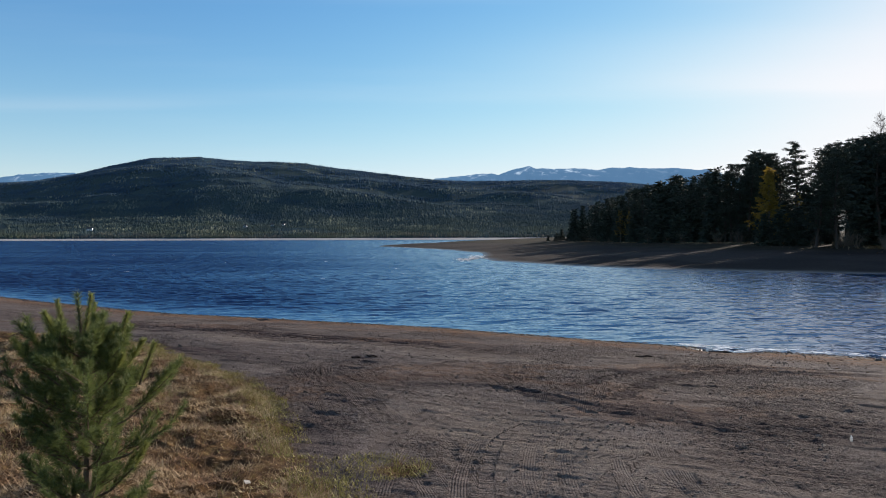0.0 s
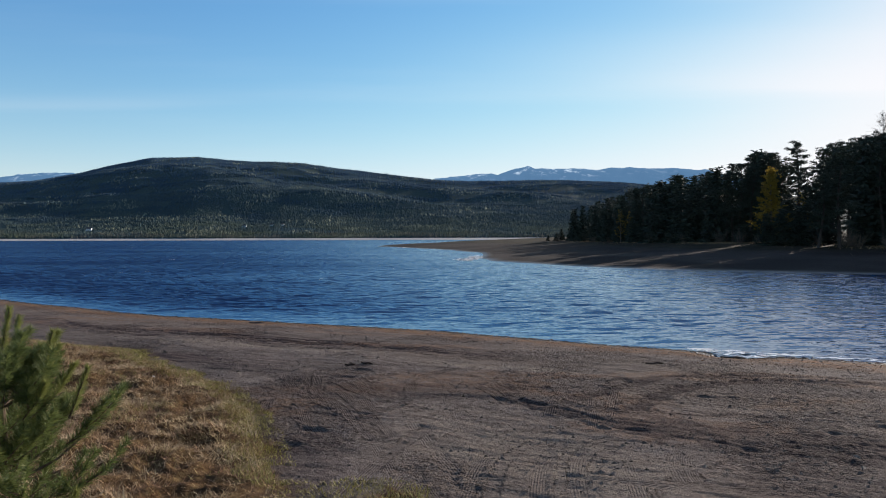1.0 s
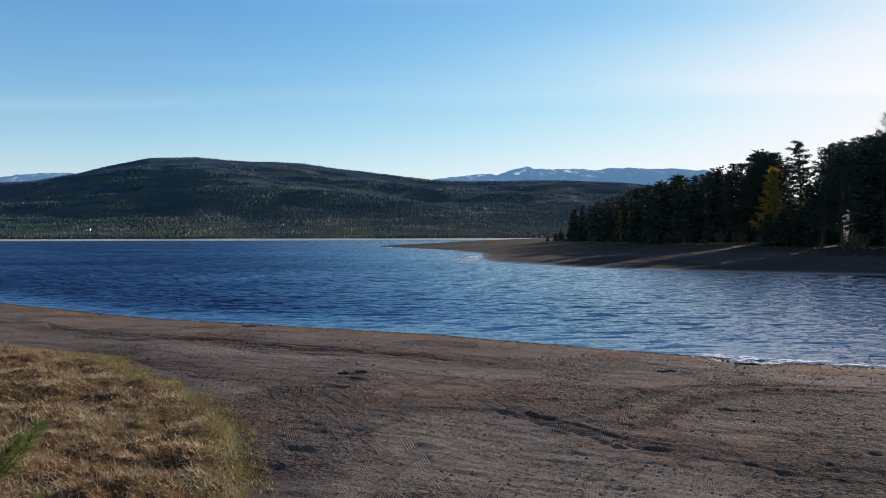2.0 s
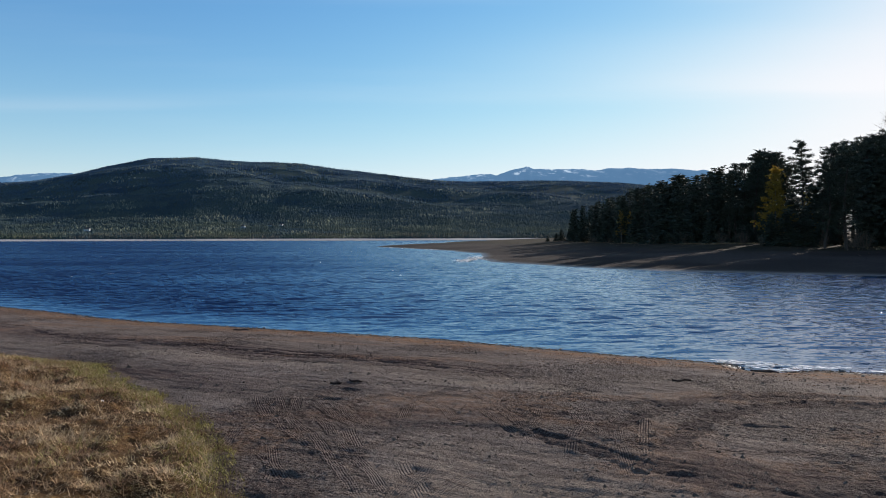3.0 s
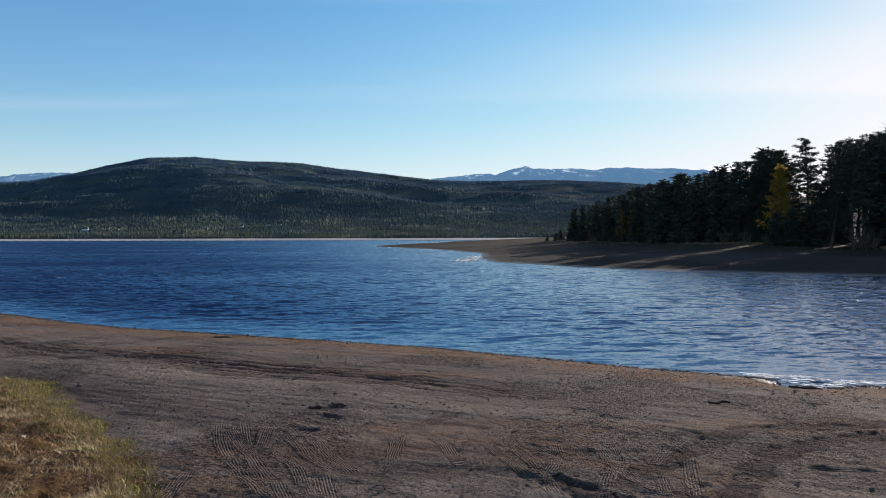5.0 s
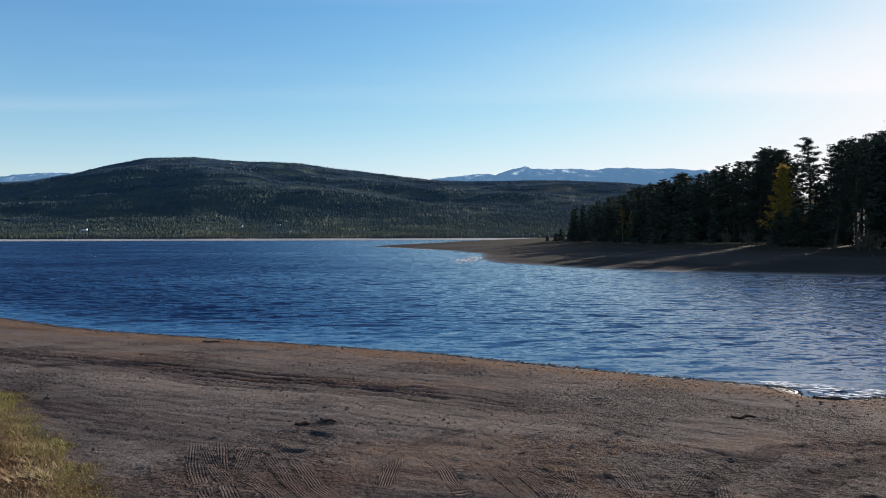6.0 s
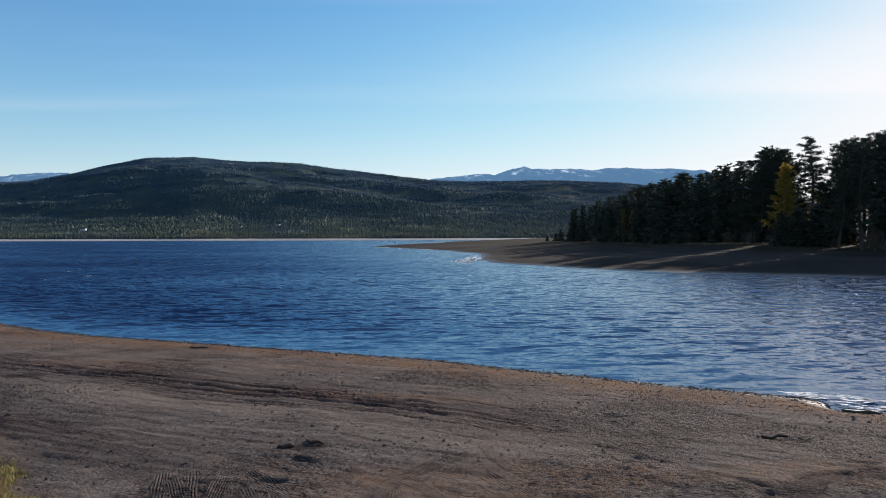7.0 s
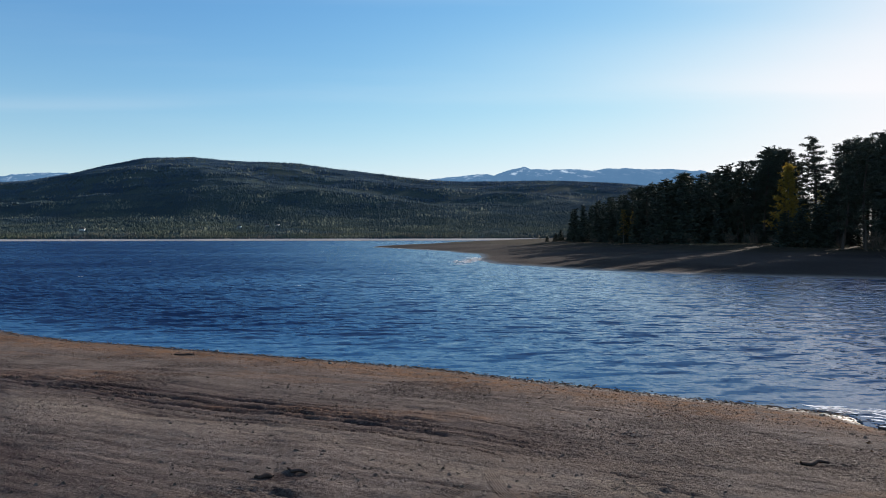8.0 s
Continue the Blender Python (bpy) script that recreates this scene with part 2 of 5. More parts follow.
def make_water():
    k = Mat("lake_water")
    gust = k.noise(0.035, 4, 0.55, k.coords((0.6, 1.6, 1.0)))
    k.set(Base_Color=k.mix(gust, (0.005, 0.044, 0.118), (0.008, 0.060, 0.158)), Roughness=0.08, IOR=1.33)
    k.b.inputs["Specular IOR Level"].default_value = 0.5
    def facets(scale, size, turn):
        v = k.coords(size, (0, 0, radians(turn)))
        c = k.node("ShaderNodeTexNoise", {"Vector": v, "Scale": scale, "Detail": 4.0, "Roughness": 0.6}).outputs["Color"]
        n = k.node("ShaderNodeVectorMath", {0: c, 1: (0.5, 0.5, 0.5)})
        n.operation = "SUBTRACT"
        return n.outputs[0]
    def plus(a, b, scale):
        m = k.node("ShaderNodeVectorMath", {0: b, 1: scale})
        m.operation = "MULTIPLY"
        n = k.node("ShaderNodeVectorMath", {0: a, 1: m.outputs[0]})
        n.operation = "ADD"
        return n.outputs[0]
    # normals lean to the viewing side (-y), darkening the reflection, least in the bay
    chop = k.attr("chop")
    def scaled(v, f):
        n = k.node("ShaderNodeVectorMath", {0: v, 3: f})
        n.operation = "SCALE"
        return n.outputs[0]
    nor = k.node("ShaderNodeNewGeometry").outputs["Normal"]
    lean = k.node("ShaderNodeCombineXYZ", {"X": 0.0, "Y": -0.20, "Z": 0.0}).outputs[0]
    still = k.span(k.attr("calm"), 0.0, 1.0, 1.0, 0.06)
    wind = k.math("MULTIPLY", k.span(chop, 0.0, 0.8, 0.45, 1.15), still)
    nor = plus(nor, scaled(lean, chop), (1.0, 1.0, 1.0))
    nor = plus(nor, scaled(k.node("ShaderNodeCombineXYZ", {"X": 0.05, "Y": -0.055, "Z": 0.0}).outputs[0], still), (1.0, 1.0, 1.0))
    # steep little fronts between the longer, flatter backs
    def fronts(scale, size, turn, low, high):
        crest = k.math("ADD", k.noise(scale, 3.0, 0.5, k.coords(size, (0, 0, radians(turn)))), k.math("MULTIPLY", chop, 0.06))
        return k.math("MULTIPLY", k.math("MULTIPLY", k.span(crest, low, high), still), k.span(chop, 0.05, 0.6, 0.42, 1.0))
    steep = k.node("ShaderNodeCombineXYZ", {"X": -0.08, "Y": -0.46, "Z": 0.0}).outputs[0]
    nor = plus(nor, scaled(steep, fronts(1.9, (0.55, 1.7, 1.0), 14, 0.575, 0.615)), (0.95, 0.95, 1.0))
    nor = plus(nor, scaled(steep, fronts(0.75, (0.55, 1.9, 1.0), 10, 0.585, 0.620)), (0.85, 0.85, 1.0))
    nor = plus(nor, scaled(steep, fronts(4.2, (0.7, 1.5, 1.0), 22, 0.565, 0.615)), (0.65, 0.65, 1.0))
    nor = plus(nor, scaled(facets(2.6, (1.0, 1.1, 1.0), 20), wind), (0.16, 0.34, 0.0))
    nor = plus(nor, scaled(facets(7.0, (1.2, 0.9, 1.0), 26), still), (0.22, 0.26, 0.0))
    # rare facets tilted between the sun and the viewing side, added for glints
    glint_facets = k.math("MULTIPLY", k.span(k.noise(12.0, 2.0, 0.5, k.coords((0.8, 1.0, 1.0), (0, 0, radians(35)))), 0.715, 0.735), still)
    nor = plus(nor, scaled(k.node("ShaderNodeCombineXYZ", {"X": 0.36, "Y": -0.42, "Z": 0.0}).outputs[0], glint_facets), (1.0, 1.0, 1.0))
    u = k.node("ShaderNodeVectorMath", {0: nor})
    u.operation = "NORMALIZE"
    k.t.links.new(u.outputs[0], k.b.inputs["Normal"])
    return k.m


def leaf_mat(name, dark, light, rough=0.6, thin=0.0, by="island"):
    k = Mat(name)
    r = k.island() if by == "island" else k.object_random()
    patch = k.noise(0.9, 3, 0.6)
    col = k.mix(k.math("ADD", k.math("MULTIPLY", r, 0.65), k.math("MULTIPLY", patch, 0.35)), dark, light)
    k.set(Base_Color=col, Roughness=rough)
    k.b.inputs["Specular IOR Level"].default_value = 0.25
    if thin:
        tr = k.node("ShaderNodeBsdfTranslucent", {"Color": col})
        mx = k.node("ShaderNodeMixShader", {"Fac": thin, 1: k.b.outputs[0], 2: tr.outputs[0]})
        k.t.links.new(mx.outputs[0], k.t.nodes["Material Output"].inputs["Surface"])
    return k.m


def straw_mat():
    """Old flattened grass: straw, rust-brown and grey blades in patches."""
    k = Mat("dry_grass")
    r = k.island()
    patch = k.span(k.noise(1.7, 4, 0.65), 0.36, 0.62)
    straw = k.mix(r, (0.20, 0.125, 0.058), (0.68, 0.53, 0.32))
    brown = k.mix(r, (0.075, 0.036, 0.020), (0.38, 0.210, 0.105))
    col = k.mix(patch, brown, straw)
    col = k.mix(k.math("MULTIPLY", k.span(r, 0.80, 0.84), k.span(k.noise(0.9, 3, 0.6), 0.48, 0.6)), col, (0.22, 0.21, 0.06))
    k.set(Base_Color=col, Roughness=0.7)
    k.b.inputs["Specular IOR Level"].default_value = 0.25
    tr = k.node("ShaderNodeBsdfTranslucent", {"Color": col})
    mx = k.node("ShaderNodeMixShader", {"Fac": 0.2, 1: k.b.outputs[0], 2: tr.outputs[0]})
    k.t.links.new(mx.outputs[0], k.t.nodes["Material Output"].inputs["Surface"])
    return k.m


def bark_mat(name, dark, light, scale=14.0):
    k = Mat(name)
    n = k.noise(scale, 5, 0.7, k.coords((1, 1, 0.25)))
    k.set(Base_Color=k.mix(k.span(n, 0.3, 0.7), dark, light), Roughness=0.9)
    k.bump(n, 0.6, 0.02)
    return k.m


def far_woods_mat():
    k = Mat("hazed_far_foliage")
    r = k.island()
    place = k.node("ShaderNodeSeparateXYZ", {"Vector": k.node("ShaderNodeTexCoord").outputs["Object"]})
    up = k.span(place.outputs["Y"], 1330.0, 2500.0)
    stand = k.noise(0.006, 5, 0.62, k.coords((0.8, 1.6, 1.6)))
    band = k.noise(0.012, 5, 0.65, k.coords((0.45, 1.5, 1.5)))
    # distance haze put into the foliage colour: lifted darks, bluer up the hill
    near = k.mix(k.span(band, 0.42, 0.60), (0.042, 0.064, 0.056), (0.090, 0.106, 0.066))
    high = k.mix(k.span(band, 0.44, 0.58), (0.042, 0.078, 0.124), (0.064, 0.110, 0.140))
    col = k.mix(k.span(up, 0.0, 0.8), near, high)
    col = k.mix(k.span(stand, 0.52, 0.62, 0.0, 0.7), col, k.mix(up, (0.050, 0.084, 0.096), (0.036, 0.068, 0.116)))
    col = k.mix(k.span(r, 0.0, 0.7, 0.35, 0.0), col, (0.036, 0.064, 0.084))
    # birches coming into leaf stand together, with bare brown ones near the water
    leafing = k.math("MULTIPLY", k.span(r, 0.60, 0.66), k.span(k.noise(0.007, 4, 0.62, k.coords((1.0, 2.0, 1.0))), 0.52, 0.62))
    col = k.mix(k.math("MULTIPLY", leafing, 0.8), col, (0.235, 0.255, 0.180))
    brown = k.math("MULTIPLY", k.span(place.outputs["Y"], 1440.0, 1330.0), k.span(k.noise(0.012, 4, 0.6), 0.40, 0.60))
    col = k.mix(k.math("MULTIPLY", brown, k.span(r, 0.25, 0.6, 0.0, 0.8)), col, (0.105, 0.096, 0.080))
    k.set(Base_Color=col, Roughness=0.9)
    k.b.inputs["Specular IOR Level"].default_value = 0.02
    return k.m


def mountain_mat():
    k = Mat("hazed_fell")
    # the fell glows: blue haze of distance put in as emission colour
    hazed_rock = k.mix(k.noise(0.006, 5, 0.65), (0.052, 0.120, 0.215), (0.068, 0.145, 0.245))
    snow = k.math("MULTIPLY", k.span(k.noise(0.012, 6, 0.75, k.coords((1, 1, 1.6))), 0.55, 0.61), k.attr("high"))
    col = k.mix(snow, hazed_rock, (0.36, 0.47, 0.58))
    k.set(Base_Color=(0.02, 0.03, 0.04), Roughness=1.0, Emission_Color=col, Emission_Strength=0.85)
    k.b.inputs["Specular IOR Level"].default_value = 0.0
    return k.m


M_GROUND, M_WATER = make_ground(), make_water()
M_FAR, M_FELL = far_woods_mat(), mountain_mat()
M_PINE = leaf_mat("pine_needles", (0.022, 0.031, 0.026), (0.058, 0.070, 0.046), 0.8, 0.07)
M_SPRUCE = leaf_mat("spruce_needles", (0.021, 0.031, 0.027), (0.053, 0.067, 0.046), 0.8, 0.05)
M_BIRCH = leaf_mat("young_birch_leaves", (0.14, 0.098, 0.018), (0.38, 0.262, 0.045), 0.55, 0.45)
M_SAPLING = leaf_mat("sapling_needles", (0.032, 0.058, 0.024), (0.215, 0.245, 0.072), 0.5, 0.40)
M_CANDLE = leaf_mat("young_pine_needles", (0.085, 0.110, 0.025), (0.33, 0.34, 0.11), 0.5, 0.35)
M_STRAW = straw_mat()
M_GREEN = leaf_mat("short_green_grass", (0.100, 0.085, 0.020), (0.36, 0.315, 0.095), 0.6, 0.25)
M_BARK = bark_mat("pine_bark", (0.022, 0.017, 0.014), (0.070, 0.050, 0.038))
M_BIRCHBARK = bark_mat("birch_bark", (0.07, 0.06, 0.055), (0.26, 0.24, 0.22), 6.0)
M_TWIG = bark_mat("dry_twig", (0.06, 0.045, 0.035), (0.20, 0.16, 0.12), 20.0)
M_YOUNGBARK = bark_mat("sapling_bark", (0.05, 0.032, 0.020), (0.14, 0.095, 0.060), 30.0)
M_DRIFT = bark_mat("wet_driftwood", (0.024, 0.014, 0.011), (0.085, 0.052, 0.038), 18.0)
M_STONE = bark_mat("shore_stone", (0.05, 0.048, 0.046), (0.17, 0.16, 0.15), 9.0)
M_WHITE = leaf_mat("white_plastic", (0.70, 0.70, 0.70), (0.82, 0.82, 0.80), 0.4, 0.5)
M_PALE = bark_mat("pale_scrap", (0.36, 0.33, 0.28), (0.55, 0.51, 0.45), 30.0)
M_ROOF = bark_mat("dark_roof", (0.05, 0.045, 0.045), (0.10, 0.09, 0.085), 1.0)
M_PAINT = bark_mat("pale_house_paint", (0.62, 0.62, 0.60), (0.78, 0.78, 0.76), 1.0)
M_DARKGLASS = bark_mat("dark_window", (0.015, 0.018, 0.022), (0.03, 0.035, 0.04), 1.0)
M_FOAM = bark_mat("foam", (0.60, 0.62, 0.64), (0.85, 0.86, 0.87), 6.0)
M_WRACK = leaf_mat("drift_litter", (0.012, 0.010, 0.009), (0.16, 0.075, 0.030), 0.8)
M_CLOD = leaf_mat("sand_crumbs", (0.040, 0.034, 0.030), (0.20, 0.165, 0.135), 0.9)


# ---------------------------------------------------------------- numeric tools
_rng = np.random.default_rng(11)
_TAB = _rng.random((256, 256))


def vnoise(x, y):
    """Smooth value noise, 0 to 1, with a lattice of 1."""
    xi, yi = np.floor(x).astype(int), np.floor(y).astype(int)
    u, v = x - xi, y - yi
    u, v = u * u * (3 - 2 * u), v * v * (3 - 2 * v)
    a, b = _TAB[xi & 255, yi & 255], _TAB[(xi + 1) & 255, yi & 255]
    c, d = _TAB[xi & 255, (yi + 1) & 255], _TAB[(xi + 1) & 255, (yi + 1) & 255]
    return (a * (1 - u) + b * u) * (1 - v) + (c * (1 - u) + d * u) * v


def fbm(x, y, octaves=4, gain=0.5):
    total, amp, norm = 0.0, 1.0, 0.0
    for i in range(octaves):
        total = total + amp * vnoise(x * 2 ** i + 17.3 * i, y * 2 ** i + 5.1 * i)
        norm += amp
        amp *= gain
    return total / norm - 0.5


def smooth(a, b, v):
    s = np.clip((v - a) / (b - a), 0, 1)
    return s * s * (3 - 2 * s)


def inside_distance(px, py, poly):
    """Distance to a polygon's edge, positive inside."""
    best = np.full(px.shape, 1e9)
    inside = np.zeros(px.shape, bool)
    n = len(poly)
    for i in range(n):
        (ax, ay), (bx, by) = poly[i], poly[(i + 1) % n]
        dx, dy = bx - ax, by - ay
        s = np.clip(((px - ax) * dx + (py - ay) * dy) / (dx * dx + dy * dy), 0, 1)
        best = np.minimum(best, np.hypot(px - ax - s * dx, py - ay - s * dy))
        if ay != by:
            inside ^= ((ay > py) != (by > py)) & (px < (bx - ax) * (py - ay) / (by - ay) + ax)
    return np.where(inside, best, -best)


def spline(points, step):
    """A smooth line through plan points, as an array with an even step."""
    p = [np.array(q, float) for q in points]
    p = [2 * p[0] - p[1]] + p + [2 * p[-1] - p[-2]]
    out = []
    for i in range(1, len(p) - 2):
        n = max(2, int(np.linalg.norm(p[i + 1] - p[i]) / step))
        for j in range(n):
            s = j / n
            out.append(0.5 * (2 * p[i] + (p[i + 1] - p[i - 1]) * s + (2 * p[i - 1] - 5 * p[i] + 4 * p[i + 1] - p[i + 2]) * s * s
                              + (3 * p[i] - p[i - 1] - 3 * p[i + 1] + p[i + 2]) * s ** 3))
    out.append(p[-2])
    return np.array(out)


def mesh_object(name, verts, faces, material, smooth_shade=True):
    """A mesh from numpy arrays: verts n x 3, faces m x 3 or m x 4."""
    me = bpy.data.meshes.new(name)
    verts, faces = np.asarray(verts, np.float32), np.asarray(faces, np.int32)
    k = faces.shape[1]
    me.vertices.add(len(verts))
    me.vertices.foreach_set("co", verts.ravel())
    me.loops.add(faces.size)
    me.loops.foreach_set("vertex_index", faces.ravel())
    me.polygons.add(len(faces))
    me.polygons.foreach_set("loop_start", np.arange(0, faces.size, k, dtype=np.int32))
    me.polygons.foreach_set("use_smooth", np.full(len(faces), smooth_shade))
    me.update(calc_edges=True)
    me.materials.append(material)
    return new(name, me)


def add_values(ob, name, values):
    a = ob.data.attributes.new(name, "FLOAT", "POINT")
    a.data.foreach_set("value", np.asarray(values, np.float32).ravel())


def grid_faces(rows, cols, wrap=False):
    r = np.arange(rows - 1)[:, None]
    c = np.arange(cols if wrap else cols - 1)[None, :]
    c2 = (c + 1) % cols
    return np.stack([r * cols + c + 0 * r, r * cols + c2 + 0 * r, (r + 1) * cols + c2, (r + 1) * cols + c], -1).reshape(-1, 4)


# ---------------------------------------------------------------- the lie of the land
NEAR_SHORE = [(-400, 190), (-200, 110), (-90, 66), (-45, 47), (-25, 37.0), (-19, 32.8), (-11.8, 28.4), (-6.7, 26.4),
              (0, 23.6), (5, 20.5), (7.6, 19.2), (12, 17.4), (20, 13.5), (32, 6), (60, -20), (110, -90), (200, -300)]
PENINSULA = [(-26, 262), (-20.4, 250), (2.5, 180), (8.2, 148), (6.6, 112), (7.2, 94), (14.3, 77.5), (21.8, 67.6), (32.3, 61.5),
             (38.6, 57.5), (60, 54), (100, 45), (150, 20), (420, 10), (520, 500), (300, 760), (106, 629), (44, 444), (-1, 362), (-27, 305)]
BANK_EDGE = [(1.2, -3), (0.4, 3), (-0.95, 6.6), (-1.65, 7.6), (-2.2, 9.2), (-2.95, 11.2), (-4.75, 13.5), (-7.5, 16.4), (-12, 18.6), (-20, 22), (-34, 26),
             (-60, 30), (-60, -40), (1.2, -40)]
SHORE_X = np.array([p[0] for p in NEAR_SHORE], float)
SHORE_Y = np.array([p[1] for p in NEAR_SHORE], float)
RIDGE_U = np.array([-1.2, -0.76, -0.675, -0.623, -0.554, -0.503, -0.442, -0.374, -0.330, -0.270, -0.218, -0.158, -0.072, -0.012, 0.04, 0.10, 0.19, 0.27, 0.36, 0.6, 1.2])
RIDGE_E = np.array([0.05, 0.080, 0.0865, 0.0895, 0.1005, 0.112, 0.1230, 0.1245, 0.1205, 0.116, 0.112, 0.105, 0.0955, 0.0895, 0.0870, 0.0875, 0.0880, 0.085, 0.077, 0.06, 0.05])


def near_inland(x, y):
    ys = np.interp(x, SHORE_X, SHORE_Y)
    slope = (np.interp(x + 2, SHORE_X, SHORE_Y) - np.interp(x - 2, SHORE_X, SHORE_Y)) / 4
    return (ys - y) / np.sqrt(1 + slope ** 2) + 0.45 * fbm(x * 0.22, y * 0.22, 3) - 1.1 * np.exp(-((x - 7.9) / 0.7) ** 2 - ((y - 18.45) / 0.5) ** 2)


def base_height(x, y):
    """Height of the bare land, and how far a place lies inland on this shore, on the peninsula and in from the bank's edge."""
    d = near_inland(x, y)
    near = np.interp(d, [-60, -8, 0, 0.6, 3, 5, 8, 12, 22, 60], [-5, -0.9, 0, 0.07, 0.24, 0.46, 0.58, 0.60, 0.62, 1.2])
    p = inside_distance(x, y, PENINSULA) + 2.5 * fbm(x * 0.05, y * 0.05, 3)
    pen = np.interp(p, [-60, -8, 0, 1.5, 14, 26, 34, 60, 120], [-5, -0.7, 0, 0.14, 0.85, 1.30, 1.9, 3.0, 5.0])
    z = np.maximum(near, pen)
    bank = inside_distance(x, y, BANK_EDGE) + 0.5 * fbm(x * 0.7, y * 0.7, 3)
    z = z + smooth(-0.1, 2.6, bank) * (0.22 + 0.30 * fbm(x * 0.55, y * 0.55, 3)) + smooth(0.0, 0.5, bank) * 0.05
    yy = np.maximum(y, 1.0)
    u = x / yy
    s = (y - 1290 - 60 * fbm(u * 6, u * 0 + 3.0, 3)) / 1310
    e = np.interp(u, RIDGE_U, RIDGE_E) - 0.0022
    g = np.where(s < 1, np.sin(np.clip(s, 0, 1) * math.pi / 2) ** 0.95, 1 - 0.6 * (s - 1))
    roll = (0.34 * fbm(u * 9 + 4, s * 8.0, 4) + 0.30 * fbm(u * 3.5 + 20, s * 11.0 + u * 2, 3)) * np.clip(s * 3, 0, 1) * np.clip((1 - s) * 2.2, 0, 1)
    hill = np.where(s > 0, e * yy * np.clip(g, -0.3, 1) * (1 + roll) * np.clip(s * 1.6 + 0.35, 0, 1), s * 60)
    hill = np.where(y > 600, np.maximum(hill, -6), -6)
    hill = hill + np.where(s > 0, 1.2, 0) + 3.0 * smooth(0.035, 0.07, s)
    z = np.where(y > 900, np.maximum(z * 0 - 6, hill), z)
    return z, d, p, bank


def height_at(x, y):
    return float(base_height(np.array([float(x)]), np.array([float(y)]))[0][0])


# wheel tracks on the sand: plan line, width, depth, tread, dampness
TRACKS = []


def wheel(points, width, depth, tread="grooves", damp=0.25, ridges=5):
    TRACKS.append((spline(points, 0.18), width, depth * (0.6 if tread == "rough" else 0.55), tread, damp, ridges))


def press_tracks(x, y, z, damp, amount, phase):
    cut, rim = np.zeros_like(z), np.zeros_like(z)
    for line, width, depth, tread, dark, ridges in TRACKS:
        lo, hi = line.min(0) - width * 1.6, line.max(0) + width * 1.6
        idx = np.nonzero((x > lo[0]) & (x < hi[0]) & (y > lo[1]) & (y < hi[1]))[0]
        if not len(idx):
            continue
        qx, qy = x[idx] + 0.03 * fbm(x[idx] * 1.4, y[idx] * 1.4, 2), y[idx] + 0.03 * fbm(x[idx] * 1.4 + 50, y[idx] * 1.4, 2)
        best, side, along, run = np.full(qx.shape, 1e9), np.zeros(qx.shape), np.zeros(qx.shape), 0.0
        total = np.linalg.norm(np.diff(line, axis=0), axis=1).sum()
        for a, b in zip(line[:-1], line[1:]):
            d = b - a
            ln = np.hypot(*d)
            s = np.clip(((qx - a[0]) * d[0] + (qy - a[1]) * d[1]) / ln ** 2, 0, 1)
            ex, ey = qx - a[0] - s * d[0], qy - a[1] - s * d[1]
            dist = np.hypot(ex, ey)
            near = dist < best
            best = np.where(near, dist, best)
            side = np.where(near, np.sign(d[0] * ey - d[1] * ex) * dist, side)
            along = np.where(near, run + s * ln, along)
            run += ln
        fade = min(0.5, 0.15 * total)
        ends = smooth(0, fade, along) * smooth(0, fade, total - along)
        broken = 0.45 + 0.55 * smooth(-0.16, 0.08, fbm(qx * 0.9 + 3, qy * 0.9, 3))
        if dark >= 0.95:
            broken = 0.75 + 0.25 * broken
        half = width / 2
        if tread == "rough":
            best = best * (1.0 + 1.1 * fbm(qx * 3.5 + 11, qy * 3.5, 3))
        inner = smooth(half * 1.08, half * 0.80, best) * ends * broken
        lip = np.exp(-((best - half * 1.18) / (half * 0.22)) ** 2) * ends * broken
        if tread == "rough":
            z[idx] += inner * 1.2 * fbm(qx * 5, qy * 5, 3) * min(0.03, depth)
        else:
            count = side / width * (ridges + 1.6) if tread == "grooves" else along / 0.085 + np.abs(side) * 3.5
            fresh = inner > 0.03
            phase[idx] = np.where(fresh, count, phase[idx])
            amount[idx] = np.where(fresh, inner, amount[idx])
        cut[idx] = np.minimum(cut[idx], -depth * inner)
        rim[idx] = np.maximum(rim[idx] * (1 - inner), lip * depth * 0.55)
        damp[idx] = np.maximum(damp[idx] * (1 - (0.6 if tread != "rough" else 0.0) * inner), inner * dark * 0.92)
    z += cut + rim


wheel([(-3.15, 13.8), (-2.84, 12.9), (-2.32, 11.87), (-1.88, 11.2), (-1.5, 10.7)], 0.22, 0.016, "grooves", 0.07, 5)
wheel([(-2.85, 13.8), (-2.50, 12.8), (-2.0, 11.67), (-1.5, 10.9)], 0.22, 0.016, "grooves", 0.07, 5)
wheel([(-2.1, 13.3), (-1.58, 12.3), (-1.15, 11.7)], 0.20, 0.016, "grooves", 0.12, 5)
wheel([(-1.82, 13.3), (-1.29, 12.2), (-0.9, 11.6)], 0.20, 0.016, "grooves", 0.12, 5)
wheel([(-1.31, 11.6), (-1.16, 11.1), (-1.0, 10.5)], 0.26, 0.016, "grooves", 0.07, 6)
wheel([(2.42, 12.4), (2.02, 11.87), (1.76, 11.3), (1.60, 10.6)], 0.23, 0.016, "grooves", 0.04, 5)
wheel([(3.03, 12.3), (2.77, 11.5), (2.45, 10.4)], 0.20, 0.016, "grooves", 0.04, 4)
wheel([(9.5, 14.0), (6.73, 13.84), (4.63, 13.68), (3.95, 13.27), (2.89, 12.3), (2.27, 11.67), (1.66, 11.04)], 0.34, 0.036, "rough", 0.95)
